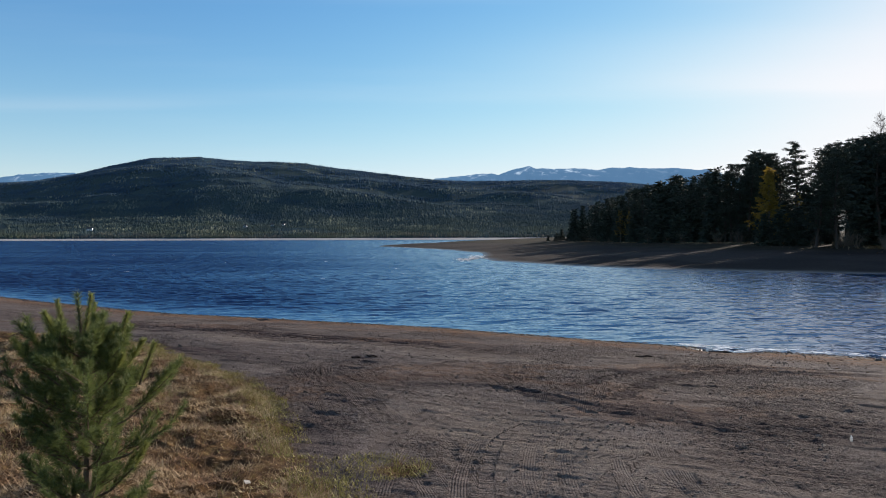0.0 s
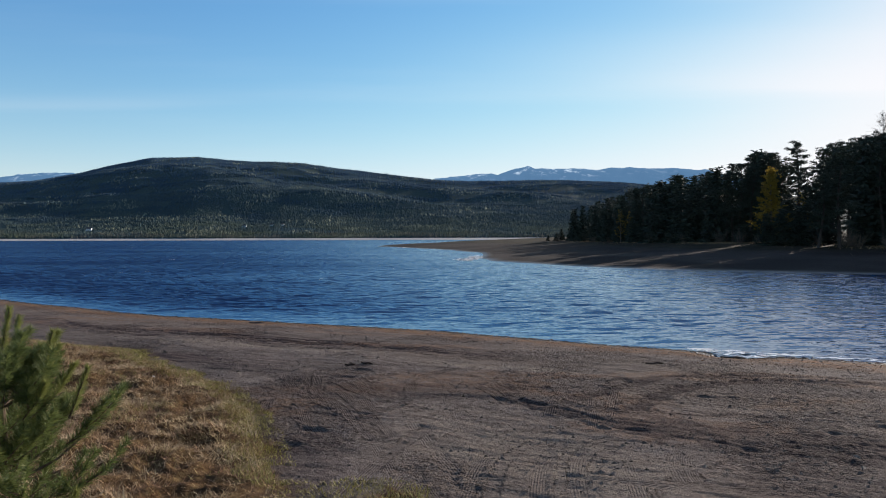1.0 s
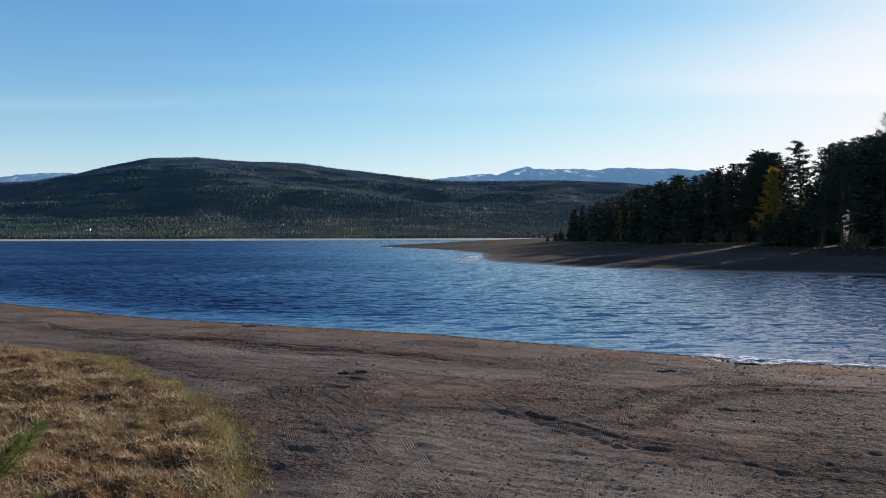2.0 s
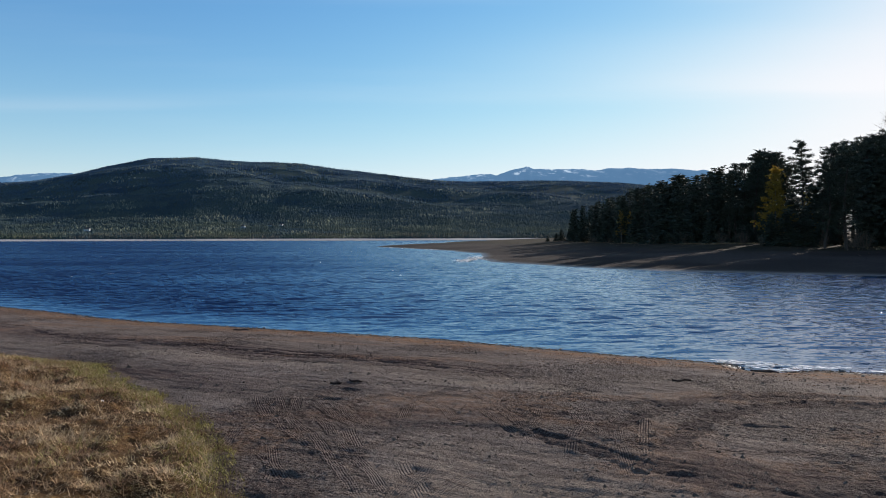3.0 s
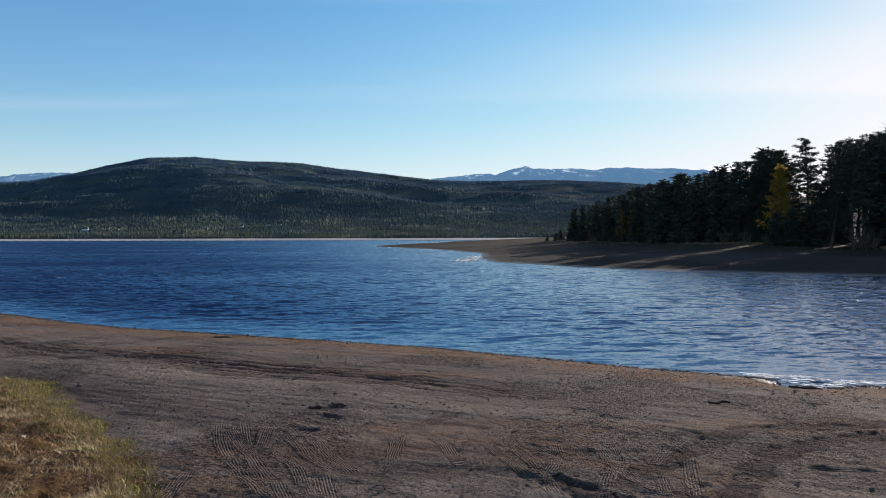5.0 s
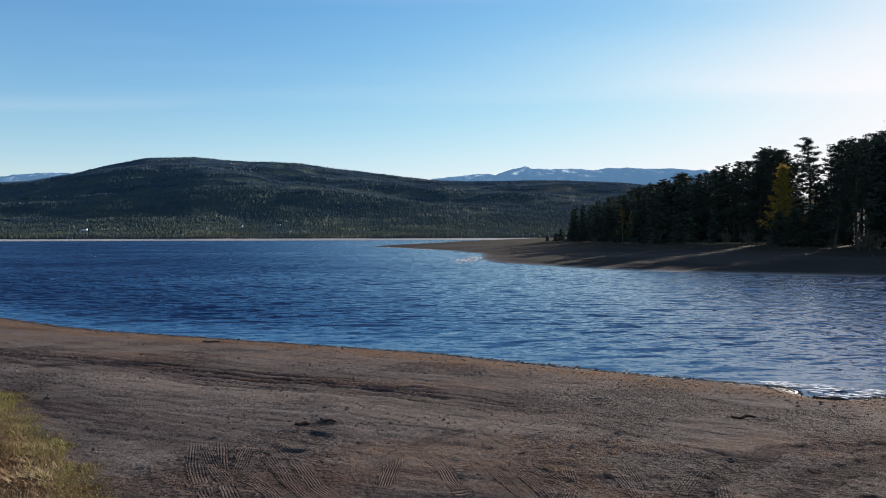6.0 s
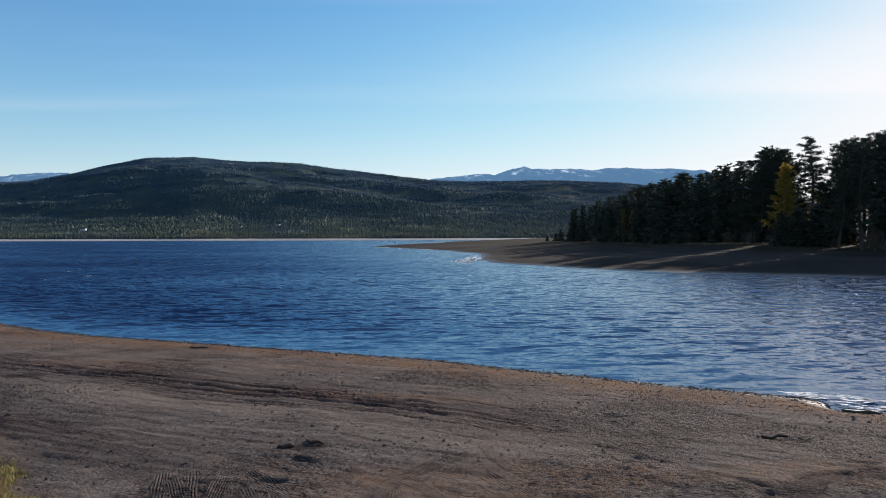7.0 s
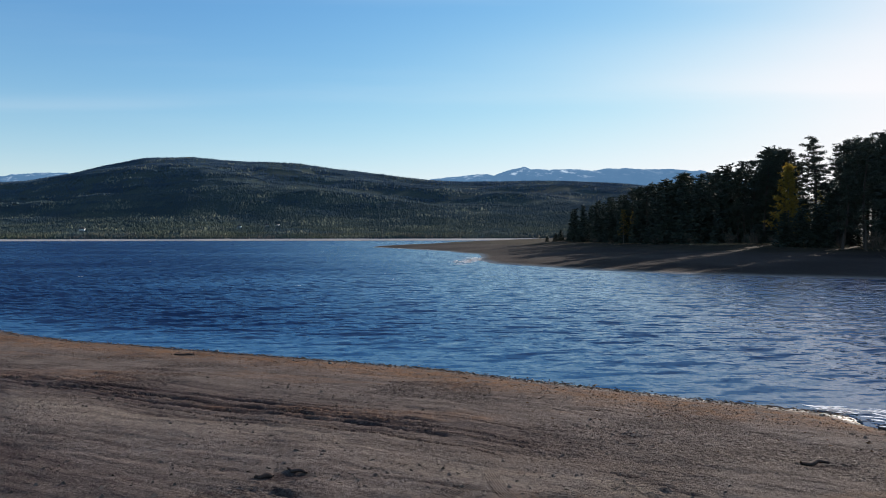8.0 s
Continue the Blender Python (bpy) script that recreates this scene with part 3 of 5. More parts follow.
wheel([(9.0, 13.2), (6.04, 13.27), (5.3, 13.1), (4.54, 12.7), (3.8, 12.08), (3.21, 11.29), (2.6, 10.4)], 0.40, 0.036, "rough", 0.95)
wheel([(1.47, 15.2), (2.09, 14.9), (2.68, 14.3), (3.34, 13.6), (3.77, 13.1)], 0.10, 0.030, "rough", 0.80)
wheel([(0.89, 11.96), (1.42, 11.3), (2.27, 10.3), (2.7, 9.92), (3.47, 9.7), (4.11, 9.26), (4.85, 8.86), (5.65, 8.38), (7.5, 7.6)], 0.30, 0.036, "rough", 0.95)
wheel([(2.9, 10.1), (3.6, 9.95), (4.3, 9.5), (5.0, 9.1), (6.0, 8.6), (7.5, 8.0)], 0.24, 0.020, "rough", 0.75)
wheel([(-1.82, 11.5), (-1.03, 9.7), (-0.61, 8.4), (-0.27, 7.2), (0.1, 6.0)], 0.20, 0.008, "grooves", 0.04, 5)
wheel([(-1.45, 11.3), (-0.75, 9.8), (-0.30, 8.4), (0.05, 7.2), (0.3, 6.2)], 0.18, 0.007, "grooves", 0.03, 5)
wheel([(2.64, 9.86), (2.09, 9.1), (1.48, 7.95), (1.04, 6.7), (0.8, 5.6)], 0.26, 0.035, "lugs", 0.18)
wheel([(2.22, 9.7), (1.6, 8.6), (1.12, 7.4), (0.85, 6.4)], 0.24, 0.016, "grooves", 0.02, 4)
wheel([(-0.48, 10.35), (0.04, 8.6), (0.42, 7.4), (0.5, 6.4)], 0.24, 0.016, "grooves", 0.06, 5)
wheel([(6.1, 12.2), (6.06, 11.4), (6.36, 11.1), (7.2, 10.6), (9, 10.0)], 0.18, 0.016, "grooves", 0.12, 4)
wheel([(5.9, 12.5), (5.75, 11.5), (6.0, 10.9), (6.9, 10.2), (9, 9.4)], 0.18, 0.016, "grooves", 0.12, 4)
wheel([(1.5, 6.5), (2.12, 7.6), (2.92, 8.2), (3.84, 8.8)], 0.26, 0.035, "lugs", 0.35)
wheel([(3.3, 6.2), (3.88, 6.9), (4.31, 7.2), (5.04, 7.5), (6.5, 7.8)], 0.22, 0.035, "rough", 0.30)
wheel([(-8.0, 17.2), (-6.5, 15.8), (-5.2, 14.5), (-4.2, 14.0), (-3.0, 13.7)], 0.16, 0.018, "rough", 0.60)
wheel([(-9.5, 19.0), (-6.7, 16.4), (-4.7, 14.7), (-3.3, 13.8)], 0.14, 0.015, "rough", 0.50)
wheel([(-0.13, 13.3), (0.78, 12.75), (1.68, 12.5), (2.9, 12.4)], 0.14, 0.020, "rough", 0.75)
wheel([(-2.94, 13.4), (-2.2, 12.8), (-1.4, 12.15), (-0.5, 11.9), (0.4, 11.9), (1.0, 12.1)], 0.20, 0.022, "rough", 0.60)
wheel([(-0.8, 13.9), (-1.13, 13.5), (-1.42, 12.8)], 0.20, 0.016, "grooves", 0.04, 5)
wheel([(-0.50, 13.6), (-0.57, 12.7), (-0.60, 12.2)], 0.20, 0.016, "grooves", 0.04, 5)
wheel([(0.35, 13.2), (0.15, 12.5), (0.3, 11.9)], 0.20, 0.028, "lugs", 0.30)
wheel([(-2.41, 13.6), (-2.3, 12.7)], 0.20, 0.016, "grooves", 0.04, 5)


def more_tracks():
    """Short turning marks where cars have backed and turned, sweeping arcs in the hollow, and long scrapes along the shore."""
    rng = np.random.default_rng(63)
    for i in range(24):
        x, y = rng.uniform(-3.0, 3.6), rng.normal(12.2, 0.9)
        a = rng.choice([-0.55, 0.45, -0.25]) + rng.normal(0, 0.2)
        ln, bend = rng.uniform(1.1, 2.4), rng.normal(0, 0.25)
        p = [(x + ln * q * math.sin(a + bend * q), y + ln * q * math.cos(a + bend * q)) for q in (-0.5, 0.0, 0.5)]
        wheel(p, rng.uniform(0.17, 0.23), rng.uniform(0.008, 0.016), "grooves", rng.uniform(0.0, 0.12), 5)
    for i in range(12):
        x0 = -0.8 + 0.42 * i + rng.normal(0, 0.15)
        p = [(x0 + 0.9 + 0.10 * i, 10.3 - 0.12 * i), (x0 + 0.35, 9.0), (x0, 7.7), (x0 - 0.1, 6.2)]
        wheel(p, rng.uniform(0.18, 0.24), rng.uniform(0.010, 0.020), rng.choice(["grooves", "grooves", "lugs"]), rng.uniform(0.03, 0.15), 5)
    for i in range(10):
        x0, y0 = rng.uniform(2.5, 8.0), rng.uniform(7.0, 12.5)
        p = [(x0 - 1.2, y0 + 0.35), (x0, y0), (x0 + 1.3, y0 - 0.2), (x0 + 2.4, y0 - 0.1)]
        wheel(p, rng.uniform(0.16, 0.22), rng.uniform(0.012, 0.025), "grooves", rng.uniform(0.05, 0.35), 4)
    for i in range(46):
        x0 = rng.uniform(-11, 3.5)
        inland = rng.uniform(3.4, 10.5) if x0 < 0.5 else rng.uniform(3.0, 5.5)
        ln = rng.uniform(0.8, 4.5)
        y0 = float(np.interp(x0, SHORE_X, SHORE_Y)) - inland
        sl = -0.42 + rng.normal(0, 0.10)
        p = [(x0 + q * ln, y0 + q * ln * sl + 0.06 * math.sin(3 * q + i)) for q in (-0.5, -0.15, 0.2, 0.5)]
        wheel(p, rng.uniform(0.035, 0.10), rng.uniform(0.008, 0.022), "rough", rng.uniform(0.4, 0.85))


more_tracks()
SHORE_LANE = [(-20, 28.6), (-13.2, 23.6), (-10.2, 21.2), (-7.3, 19.8), (-4.6, 18.7), (-2.3, 17.8), (0.3, 16.7), (1.6, 15.9)]
for i, (off, w, deep_, dark) in enumerate(((-0.75, 0.10, 0.02, 0.7), (-0.48, 0.20, 0.035, 0.95), (-0.26, 0.12, 0.02, 0.8), (-0.05, 0.22, 0.035, 1.0), (0.20, 0.12, 0.02, 0.8),
                                         (0.42, 0.18, 0.03, 0.95), (0.66, 0.10, 0.02, 0.7), (0.95, 0.12, 0.02, 0.6))):
    wheel([(x + 0.4 * off + 0.3 * math.sin(i), y + 0.85 * off + 0.07 * math.sin(2.3 * i + x)) for x, y in SHORE_LANE][(i % 3):8 - (i % 2)], 0.75 * w, 1.4 * deep_, "rough" if i % 2 else "grooves", dark, 3)
wheel([(-3.4, 12.6), (-1.6, 12.3), (0.2, 12.1), (1.4, 11.8)], 1.5, 0.004, "rough", 0.50)
wheel([(2.6, 10.3), (3.8, 9.6), (5.0, 9.1), (7.0, 8.5), (9.5, 7.9)], 1.1, 0.006, "rough", 1.0)
wheel([(3.0, 8.2), (4.5, 7.6), (6.5, 7.0), (8.5, 6.4)], 1.2, 0.004, "rough", 0.55)
wheel([(2.1, 10.45), (2.9, 9.95), (3.8, 9.55), (4.7, 9.0), (5.65, 8.45), (7.5, 7.7)], 0.42, 0.022, "rough", 1.0)
wheel([(3.3, 10.05), (4.2, 9.75), (5.1, 9.3), (6.2, 8.9), (7.8, 8.4)], 0.16, 0.016, "rough", 0.9)
wheel([(3.9, 9.15), (4.8, 8.62), (5.8, 8.05), (7.4, 7.3)], 0.14, 0.014, "rough", 0.7)
wheel([(-1.9, 10.0), (-1.6, 8.6), (-1.5, 7.3), (-1.4, 6.2)], 0.9, 0.004, "rough", 0.45)
wheel([(-9.0, 18.0), (-6.4, 16.0), (-4.4, 14.5), (-3.0, 13.6)], 0.9, 0.004, "rough", 0.40)
CENTRE = (0.0, -2.5)


def tussock(x, y):
    """Hummocks of old grass, with hollows between them."""
    lump_ = fbm(x * 3.1 + 30, y * 3.1 + 12, 2)
    return 0.26 * fbm(x * 1.9, y * 1.9, 4) + 0.16 * (0.18 - np.abs(lump_)) * smooth(-0.2, 0.1, fbm(x * 0.8 + 5, y * 0.8, 2))


def make_land():
    fine = np.arange(-38.0, 38.001, 0.155)
    rest = np.arange(42.0, 318.1, 4.0)
    th = np.radians(np.concatenate([fine, rest]))
    r = np.concatenate([[0.02], np.arange(0.7, 5.0, 0.45), 5.0 * 1.009 ** np.arange(0, 44), 7.4 * 1.0030 ** np.arange(0, 400), 24.6 * 1.0055 ** np.arange(0, 62), 34.6 * 1.012 ** np.arange(0, 171),
                        268.0 * 1.03 ** np.arange(0, 52), 1250.0 * 1.005 ** np.arange(0, 62), 1710.0 * 1.03 ** np.arange(0, 35)])
    R, T = np.meshgrid(r, th, indexing="ij")
    x, y = (CENTRE[0] + R * np.sin(T)).ravel(), (CENTRE[1] + R * np.cos(T)).ravel()
    z, d, p, bank = base_height(x, y)
    near = (R.ravel() < 60) & (d > -1.5)
    damp = np.zeros_like(z)
    q = np.nonzero(near)[0]
    qx, qy, qz, qd, qb = x[q], y[q], z[q].copy(), d[q], bank[q]
    up = smooth(0.0, 2.0, qd)
    qz += up * (0.10 * fbm(qx * 0.45, qy * 0.45, 3) + 0.030 * fbm(qx * 2.3, qy * 2.3, 3))
    churn = smooth(0.02, 0.16, fbm(qx * 0.5 + 40, qy * 0.5 + 9, 3) + 0.17 * np.exp(-((qy - 12.3) / 1.4) ** 2) + 0.14 * np.exp(-((qx + 1.6) ** 2 + (qy - 8.6) ** 2) / 2.2) + 0.16 * np.exp(-((qx - 5.5) / 2.6) ** 2 - ((qy - 8.0) / 1.9) ** 2))
    qz += up * churn * 0.036 * fbm(qx * 8, qy * 8, 3) * (1 - smooth(0, 0.4, qb))
    qz += smooth(0.1, 0.8, qb) * tussock(qx, qy)
    # scraped hollow in front of the step in the sand
    ly = np.interp(qx, [-1, 0.9, 2.27, 3.5, 5.6, 8], [12.3, 11.9, 10.2, 9.6, 8.3, 7.3])
    qz -= smooth(0.0, 0.25, ly - qy) * smooth(-1.5, 0.8, qx) * 0.03
    # long low scrapes left by dragging and driving along the shore
    ax, ay = qx * math.cos(0.30) - qy * math.sin(-0.30) * -1.0, qx * math.sin(0.30) + qy * math.cos(0.30)
    ridge = 0.5 - np.abs(fbm(ax * 0.7 + 3, ay * 5.0, 4)) * 4.0
    qz += up * (1 - smooth(0, 0.4, qb)) * (0.018 * np.clip(ridge, -0.6, 0.5) + 0.032 * fbm(ax * 4 + 8, ay * 11, 3) * smooth(-0.1, 0.15, fbm(qx * 0.8, qy * 0.8 + 30, 3)))
    qdamp = 0.25 * smooth(0.04, 0.2, fbm(qx * 1.1 + 7, qy * 3.0 + 2, 4)) * up * (0.35 + 0.65 * churn)
    # dark holes where something was dug or dragged
    for hx, hy, sx, sy, dep in ((-1.70, 14.62, 0.34, 0.15, 0.03), (-8.3, 19.3, 0.5, 0.22, 0.05), (2.8, 16.8, 0.28, 0.12, 0.05), (4.9, 15.3, 0.35, 0.15, 0.05)):
        e = np.exp(-((qx - hx) / sx) ** 2 - ((qy - hy) / sy) ** 2)
        qz -= dep * e
        qdamp = np.maximum(qdamp, smooth(0.25, 0.6, e + 0.5 * fbm(qx * 5, qy * 5, 3)) * 0.95)
    qtread, qphase = np.zeros_like(qz), np.zeros_like(qz)
    press_tracks(qx, qy, qz, qdamp, qtread, qphase)
    z[q] = qz
    damp[q] = qdamp * (1 - smooth(0, 0.4, qb))
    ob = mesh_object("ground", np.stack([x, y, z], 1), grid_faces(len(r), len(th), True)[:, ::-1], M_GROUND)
    add_values(ob, "damp", damp)
    dry = np.zeros_like(qz)
    for cx, cy, sx, sy, k in ((1.3, 14.6, 1.9, 0.55, 0.9), (1.2, 8.6, 1.6, 1.9, 0.8), (-0.6, 16.0, 4.5, 0.6, 0.5), (4.6, 11.6, 2.4, 0.9, 0.35), (6.0, 14.8, 2.6, 0.7, 0.35), (-5.5, 17.6, 3.0, 0.7, 0.6), (3.5, 7.0, 2.0, 0.8, 0.2)):
        ex = (qx - cx) + 0.45 * (qy - cy)
        ey = (qy - cy) + 0.30 * (qx - cx)
        dry = np.maximum(dry, k * np.exp(-(ex / sx) ** 2 - (ey / sy) ** 2))
    dry = np.clip(dry * (0.9 + 1.6 * fbm(qx * 0.9, qy * 2.2, 4)), 0, 1) * (1 - qdamp)
    ys = np.interp(qx, SHORE_X, SHORE_Y)
    inland = (ys - qy) * 0.88 + 0.5 * fbm(qx * 0.16 + 5, qy * 0.16, 2)
    lane = np.exp(-((inland - 5.9) / 0.75) ** 2) * smooth(3.2, 0.6, qx) + 0.55 * np.exp(-((inland - 9.3) / 0.5) ** 2) * smooth(-1.5, -4.5, qx)
    lane = np.clip(lane * (1.25 + 1.3 * fbm(qx * 0.35 + 60, qy * 0.9, 3)), 0, 1) * (1 - smooth(-0.3, 0.3, qb))
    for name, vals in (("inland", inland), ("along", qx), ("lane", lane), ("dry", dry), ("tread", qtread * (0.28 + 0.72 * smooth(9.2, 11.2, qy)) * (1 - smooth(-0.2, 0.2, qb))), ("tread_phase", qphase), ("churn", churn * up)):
        full = np.zeros_like(z)
        full[q] = vals
        add_values(ob, name, full)
    edge = 0.9 * fbm(x * 0.5, y * 0.5, 4)
    rust = smooth(0.2, 0.9, d) * smooth(3.0, 0.9, d + 1.3 * edge) * (y < 100) * 0.62
    rust = np.maximum(rust, 0.28 * smooth(0.08, 0.2, fbm(x * 0.30 + 20, y * 0.8, 3)) * (d > 3) * (y < 60))
    add_values(ob, "rust", rust)
    add_values(ob, "turf", np.maximum(smooth(-0.35, 0.35, bank + 0.8 * fbm(x * 2.2, y * 2.2, 3)), smooth(0.35, 0.1, np.hypot((x + 0.55) / 1.4, y - 7.6) + 0.5 * fbm(x * 4, y * 4, 3))) * (y < 100))
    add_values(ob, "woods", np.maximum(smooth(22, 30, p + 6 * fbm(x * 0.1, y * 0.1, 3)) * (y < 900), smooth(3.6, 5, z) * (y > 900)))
    # mask of the beach strip darkened as if shaded by the wood
    add_values(ob, "point_shade", smooth(-1, 1.5, p) * smooth(32, 25, p) * (0.78 + 0.22 * smooth(-0.1, 0.1, fbm(x * 0.06, y * 0.06, 3))) * (y < 900))
    wet = smooth(0.55, 0.12, d + 0.45 * fbm(x * 1.3, y * 1.3, 3))
    add_values(ob, "wet", np.where(p > -40, smooth(2.2, 0.3, p), wet) * (y < 900))
    return tagged(ob, "grey-brown lake shore with wheel tracks, a rust-coloured drift strip and dark wooded hills", "ground", kind="structure")


def make_lake():
    th = np.radians(np.concatenate([np.arange(-80, -42, 2.0), np.arange(-40.0, 40.001, 0.26), np.arange(42, 90, 2.0)]))
    r = np.concatenate([16.0 * 1.0055 ** np.arange(0, 348), 107.9 * 1.02 ** np.arange(0, 140)])
    R, T = np.meshgrid(r, th, indexing="ij")
    x, y = (CENTRE[0] + R * np.sin(T)).ravel(), (CENTRE[1] + R * np.cos(T)).ravel()
    rr = R.ravel()
    d, p = near_inland(x, y), inside_distance(x, y, PENINSULA)
    deep = np.minimum(smooth(0.2, -5.0, d), smooth(2, -6, p))
    z = np.zeros_like(x)
    rng = np.random.default_rng(5)
    gust = 0.75 + 0.9 * fbm(x * 0.05, y * 0.09, 3)
    for i in range(30):
        wl = 0.28 * (1.5 / 0.28) ** (i / 29.0)
        a = radians(-38) + rng.normal(0, 0.5)
        ph = rng.random() * 6.28 + 2.0 * fbm(x * 0.13 + i, y * 0.13, 2)
        k = 2 * math.pi / wl
        keep = smooth(wl * 85, wl * 45, rr)
        amp = 0.0098 * wl ** 0.85
        w = np.sin(k * (x * math.cos(a) + y * math.sin(a)) + ph)
        z += amp * keep * (w + 0.35 * w * w)
    # grows with bearing to the left, where the leaned normals darken the water
    chop = 0.12 + 0.88 * smooth(0.10, -0.55, x / (y + 6.0))
    z = z * (0.18 + 0.82 * deep) * gust * (0.22 + 0.78 * chop)
    ob = mesh_object("water", np.stack([x, y, z], 1), grid_faces(len(r), len(th))[:, ::-1], M_WATER)
    add_values(ob, "chop", chop * (0.40 + 0.60 * smooth(-0.3, -6.0, d)) * (0.8 + 0.8 * fbm(x * 0.05 + 3, y * 0.09, 3)))
    lee = 0.85 * smooth(-20.0, -1.0, p) * smooth(32, 39, x) * (y < 140)
    calm = np.maximum(lee, np.maximum(np.maximum(0.75 * smooth(-1.6, -0.05, d), 0.5 * smooth(-6.0, -1.0, d)), np.exp(-((x - 8.0) / 0.9) ** 2 - ((y - 18.4) / 0.5) ** 2)))
    add_values(ob, "calm", calm)
    return tagged(ob, "wind-rippled deep blue lake water", "lake", kind="structure")


ground, lake = make_land(), make_lake()


# ---------------------------------------------------------------- distance
def make_fell(us, es, dist, snow):
    """A far bare mountain: ridge line, a lumpy front slope and a back slope."""
    uu = np.linspace(us[0], us[-1], 240)
    e = np.interp(uu, us, es) + 0.0034 * fbm(uu * 70, uu * 0, 5, 0.6) * smooth(0, 0.02, np.interp(uu, us, es) - 0.06)
    rows = []
    for j, (dy, s) in enumerate(((-700, 0.0), (-520, 0.35), (-360, 0.62), (-200, 0.82), (-90, 0.93), (0, 1.0), (300, 0.7))):
        yy = dist + dy + (60 * fbm(uu * 30, uu * 0 + j, 3) if 0 < j < 5 else 0)
        zz = e * dist * s * (1 + (0.06 * fbm(uu * 45, uu * 0 + 3 * j, 3) if 0 < j < 5 else 0)) + 3.25
        rows.append(np.stack([uu * yy, yy + 0 * uu, zz], 1))
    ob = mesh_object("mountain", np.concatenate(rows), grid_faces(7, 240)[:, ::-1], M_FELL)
    add_values(ob, "high", smooth(0.080, 0.104, np.concatenate(rows)[:, 2] / dist) * snow * (1 - 0.85 * smooth(0.19, 0.27, np.tile(uu, 7))))
    return tagged(ob, "distant haze-blue mountain with patches of old snow", "mountain", kind="structure")


make_fell([-0.04, -0.012, 0.02, 0.075, 0.085, 0.105, 0.130, 0.142, 0.165, 0.20, 0.235, 0.26, 0.30, 0.36, 0.40, 0.47, 0.53],
          [0.070, 0.0905, 0.0945, 0.0985, 0.0965, 0.1035, 0.1090, 0.1060, 0.1045, 0.1055, 0.1035, 0.1065, 0.1060, 0.1045, 0.1030, 0.085, 0.05], 4300, 1.0)
make_fell([-0.90, -0.72, -0.675, -0.64, -0.60, -0.56, -0.50], [0.07, 0.090, 0.0945, 0.0985, 0.1015, 0.1005, 0.07], 4000, 0.8)


HOUSES = [(-779, 1450, 11, 10), (-448, 1490, 8, -15), (-392, 1510, 7, 20), (-368, 1515, 7, -8)]


def make_far_woods():
    """Conifers over the hills across the lake: thousands of small jagged cones in one mesh."""
    rng = np.random.default_rng(21)
    n = 118000
    u = rng.uniform(-0.73, 0.42, n)
    s = rng.random(n) ** 1.25
    y = 1312 + s * 1330
    x = u * y
    z = base_height(x, y)[0]
    open_ = fbm(u * 40, s * 22, 3)
    keep = (z > 4.2) & (open_ < 0.27)
    for hx, hy, hw, ht in HOUSES:
        keep &= ~((np.abs(x - hx + (hy - y) * hx / hy) < hw * 0.8) & (y < hy + 8) & (y > hy - 60))
    x, y, z = x[keep], y[keep], z[keep]
    n = len(x)
    far = (y - 1312) / 1330
    h = (0.78 - 0.22 * far) * rng.gamma(22.0, 0.43, n) * (0.75 + 0.6 * (0.5 + fbm(x * 0.012, y * 0.012, 3)))
    w = h * rng.uniform(0.28, 0.50, n)
    verts, faces = [], []
    sides = 4
    for j in range(sides):
        a = j / sides * 2 * math.pi + rng.random(n) * 0.9
        rr = w * rng.uniform(0.7, 1.2, n)
        verts.append(np.stack([x + rr * np.cos(a), y + rr * np.sin(a), z + h * (0.02 + 0.22 * rng.random(n))], 1))
        faces.append((j, (j + 1) % sides, sides))
    verts.append(np.stack([x, y, z + h], 1))
    per = len(verts)
    verts = [q - np.stack([0 * x, 0 * x, 0.38 * h], 1) for q in verts]
    v = np.stack(verts, 1).reshape(-1, 3)
    fc = (np.arange(n)[:, None, None] * per + np.array(faces)[None]).reshape(-1, 3)
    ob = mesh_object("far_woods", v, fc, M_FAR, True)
    return tagged(ob, "dense dark conifer forest with paler birches covering the far hills", "forest", kind="stuff")


make_far_woods()


# ---------------------------------------------------------------- trees on the peninsula
def part(name, data, material, parent, label=""):
    """One mesh under a thing; data is (verts, faces)."""
    ob = mesh_object(name, data[0], data[1], material, False)
    ob.parent = parent
    if label:
        ob["label"] = label
    return ob


def tube(path, radii, sides=6):
    """A tapered tube along a path; triangles."""
    verts, faces = [], []
    path = [Vector(p) for p in path]
    for i, p in enumerate(path):
        t = (path[min(i + 1, len(path) - 1)] - path[max(i - 1, 0)]).normalized()
        a = t.orthogonal().normalized()
        b = t.cross(a)
        for j in range(sides):
            c = 2 * math.pi * j / sides
            verts.append(p + (a * math.cos(c) + b * math.sin(c)) * radii[i])
    for i in range(len(path) - 1):
        for j in range(sides):
            q = [i * sides + j, i * sides + (j + 1) % sides, (i + 1) * sides + (j + 1) % sides, (i + 1) * sides + j]
            faces += [(q[0], q[1], q[2]), (q[0], q[2], q[3])]
    return np.array([tuple(v) for v in verts]), np.array(faces)


def joined(chunks):
    verts, faces, base = [], [], 0
    for v, f in chunks:
        verts.append(v)
        faces.append(f + base)
        base += len(v)
    return np.concatenate(verts), np.concatenate(faces)


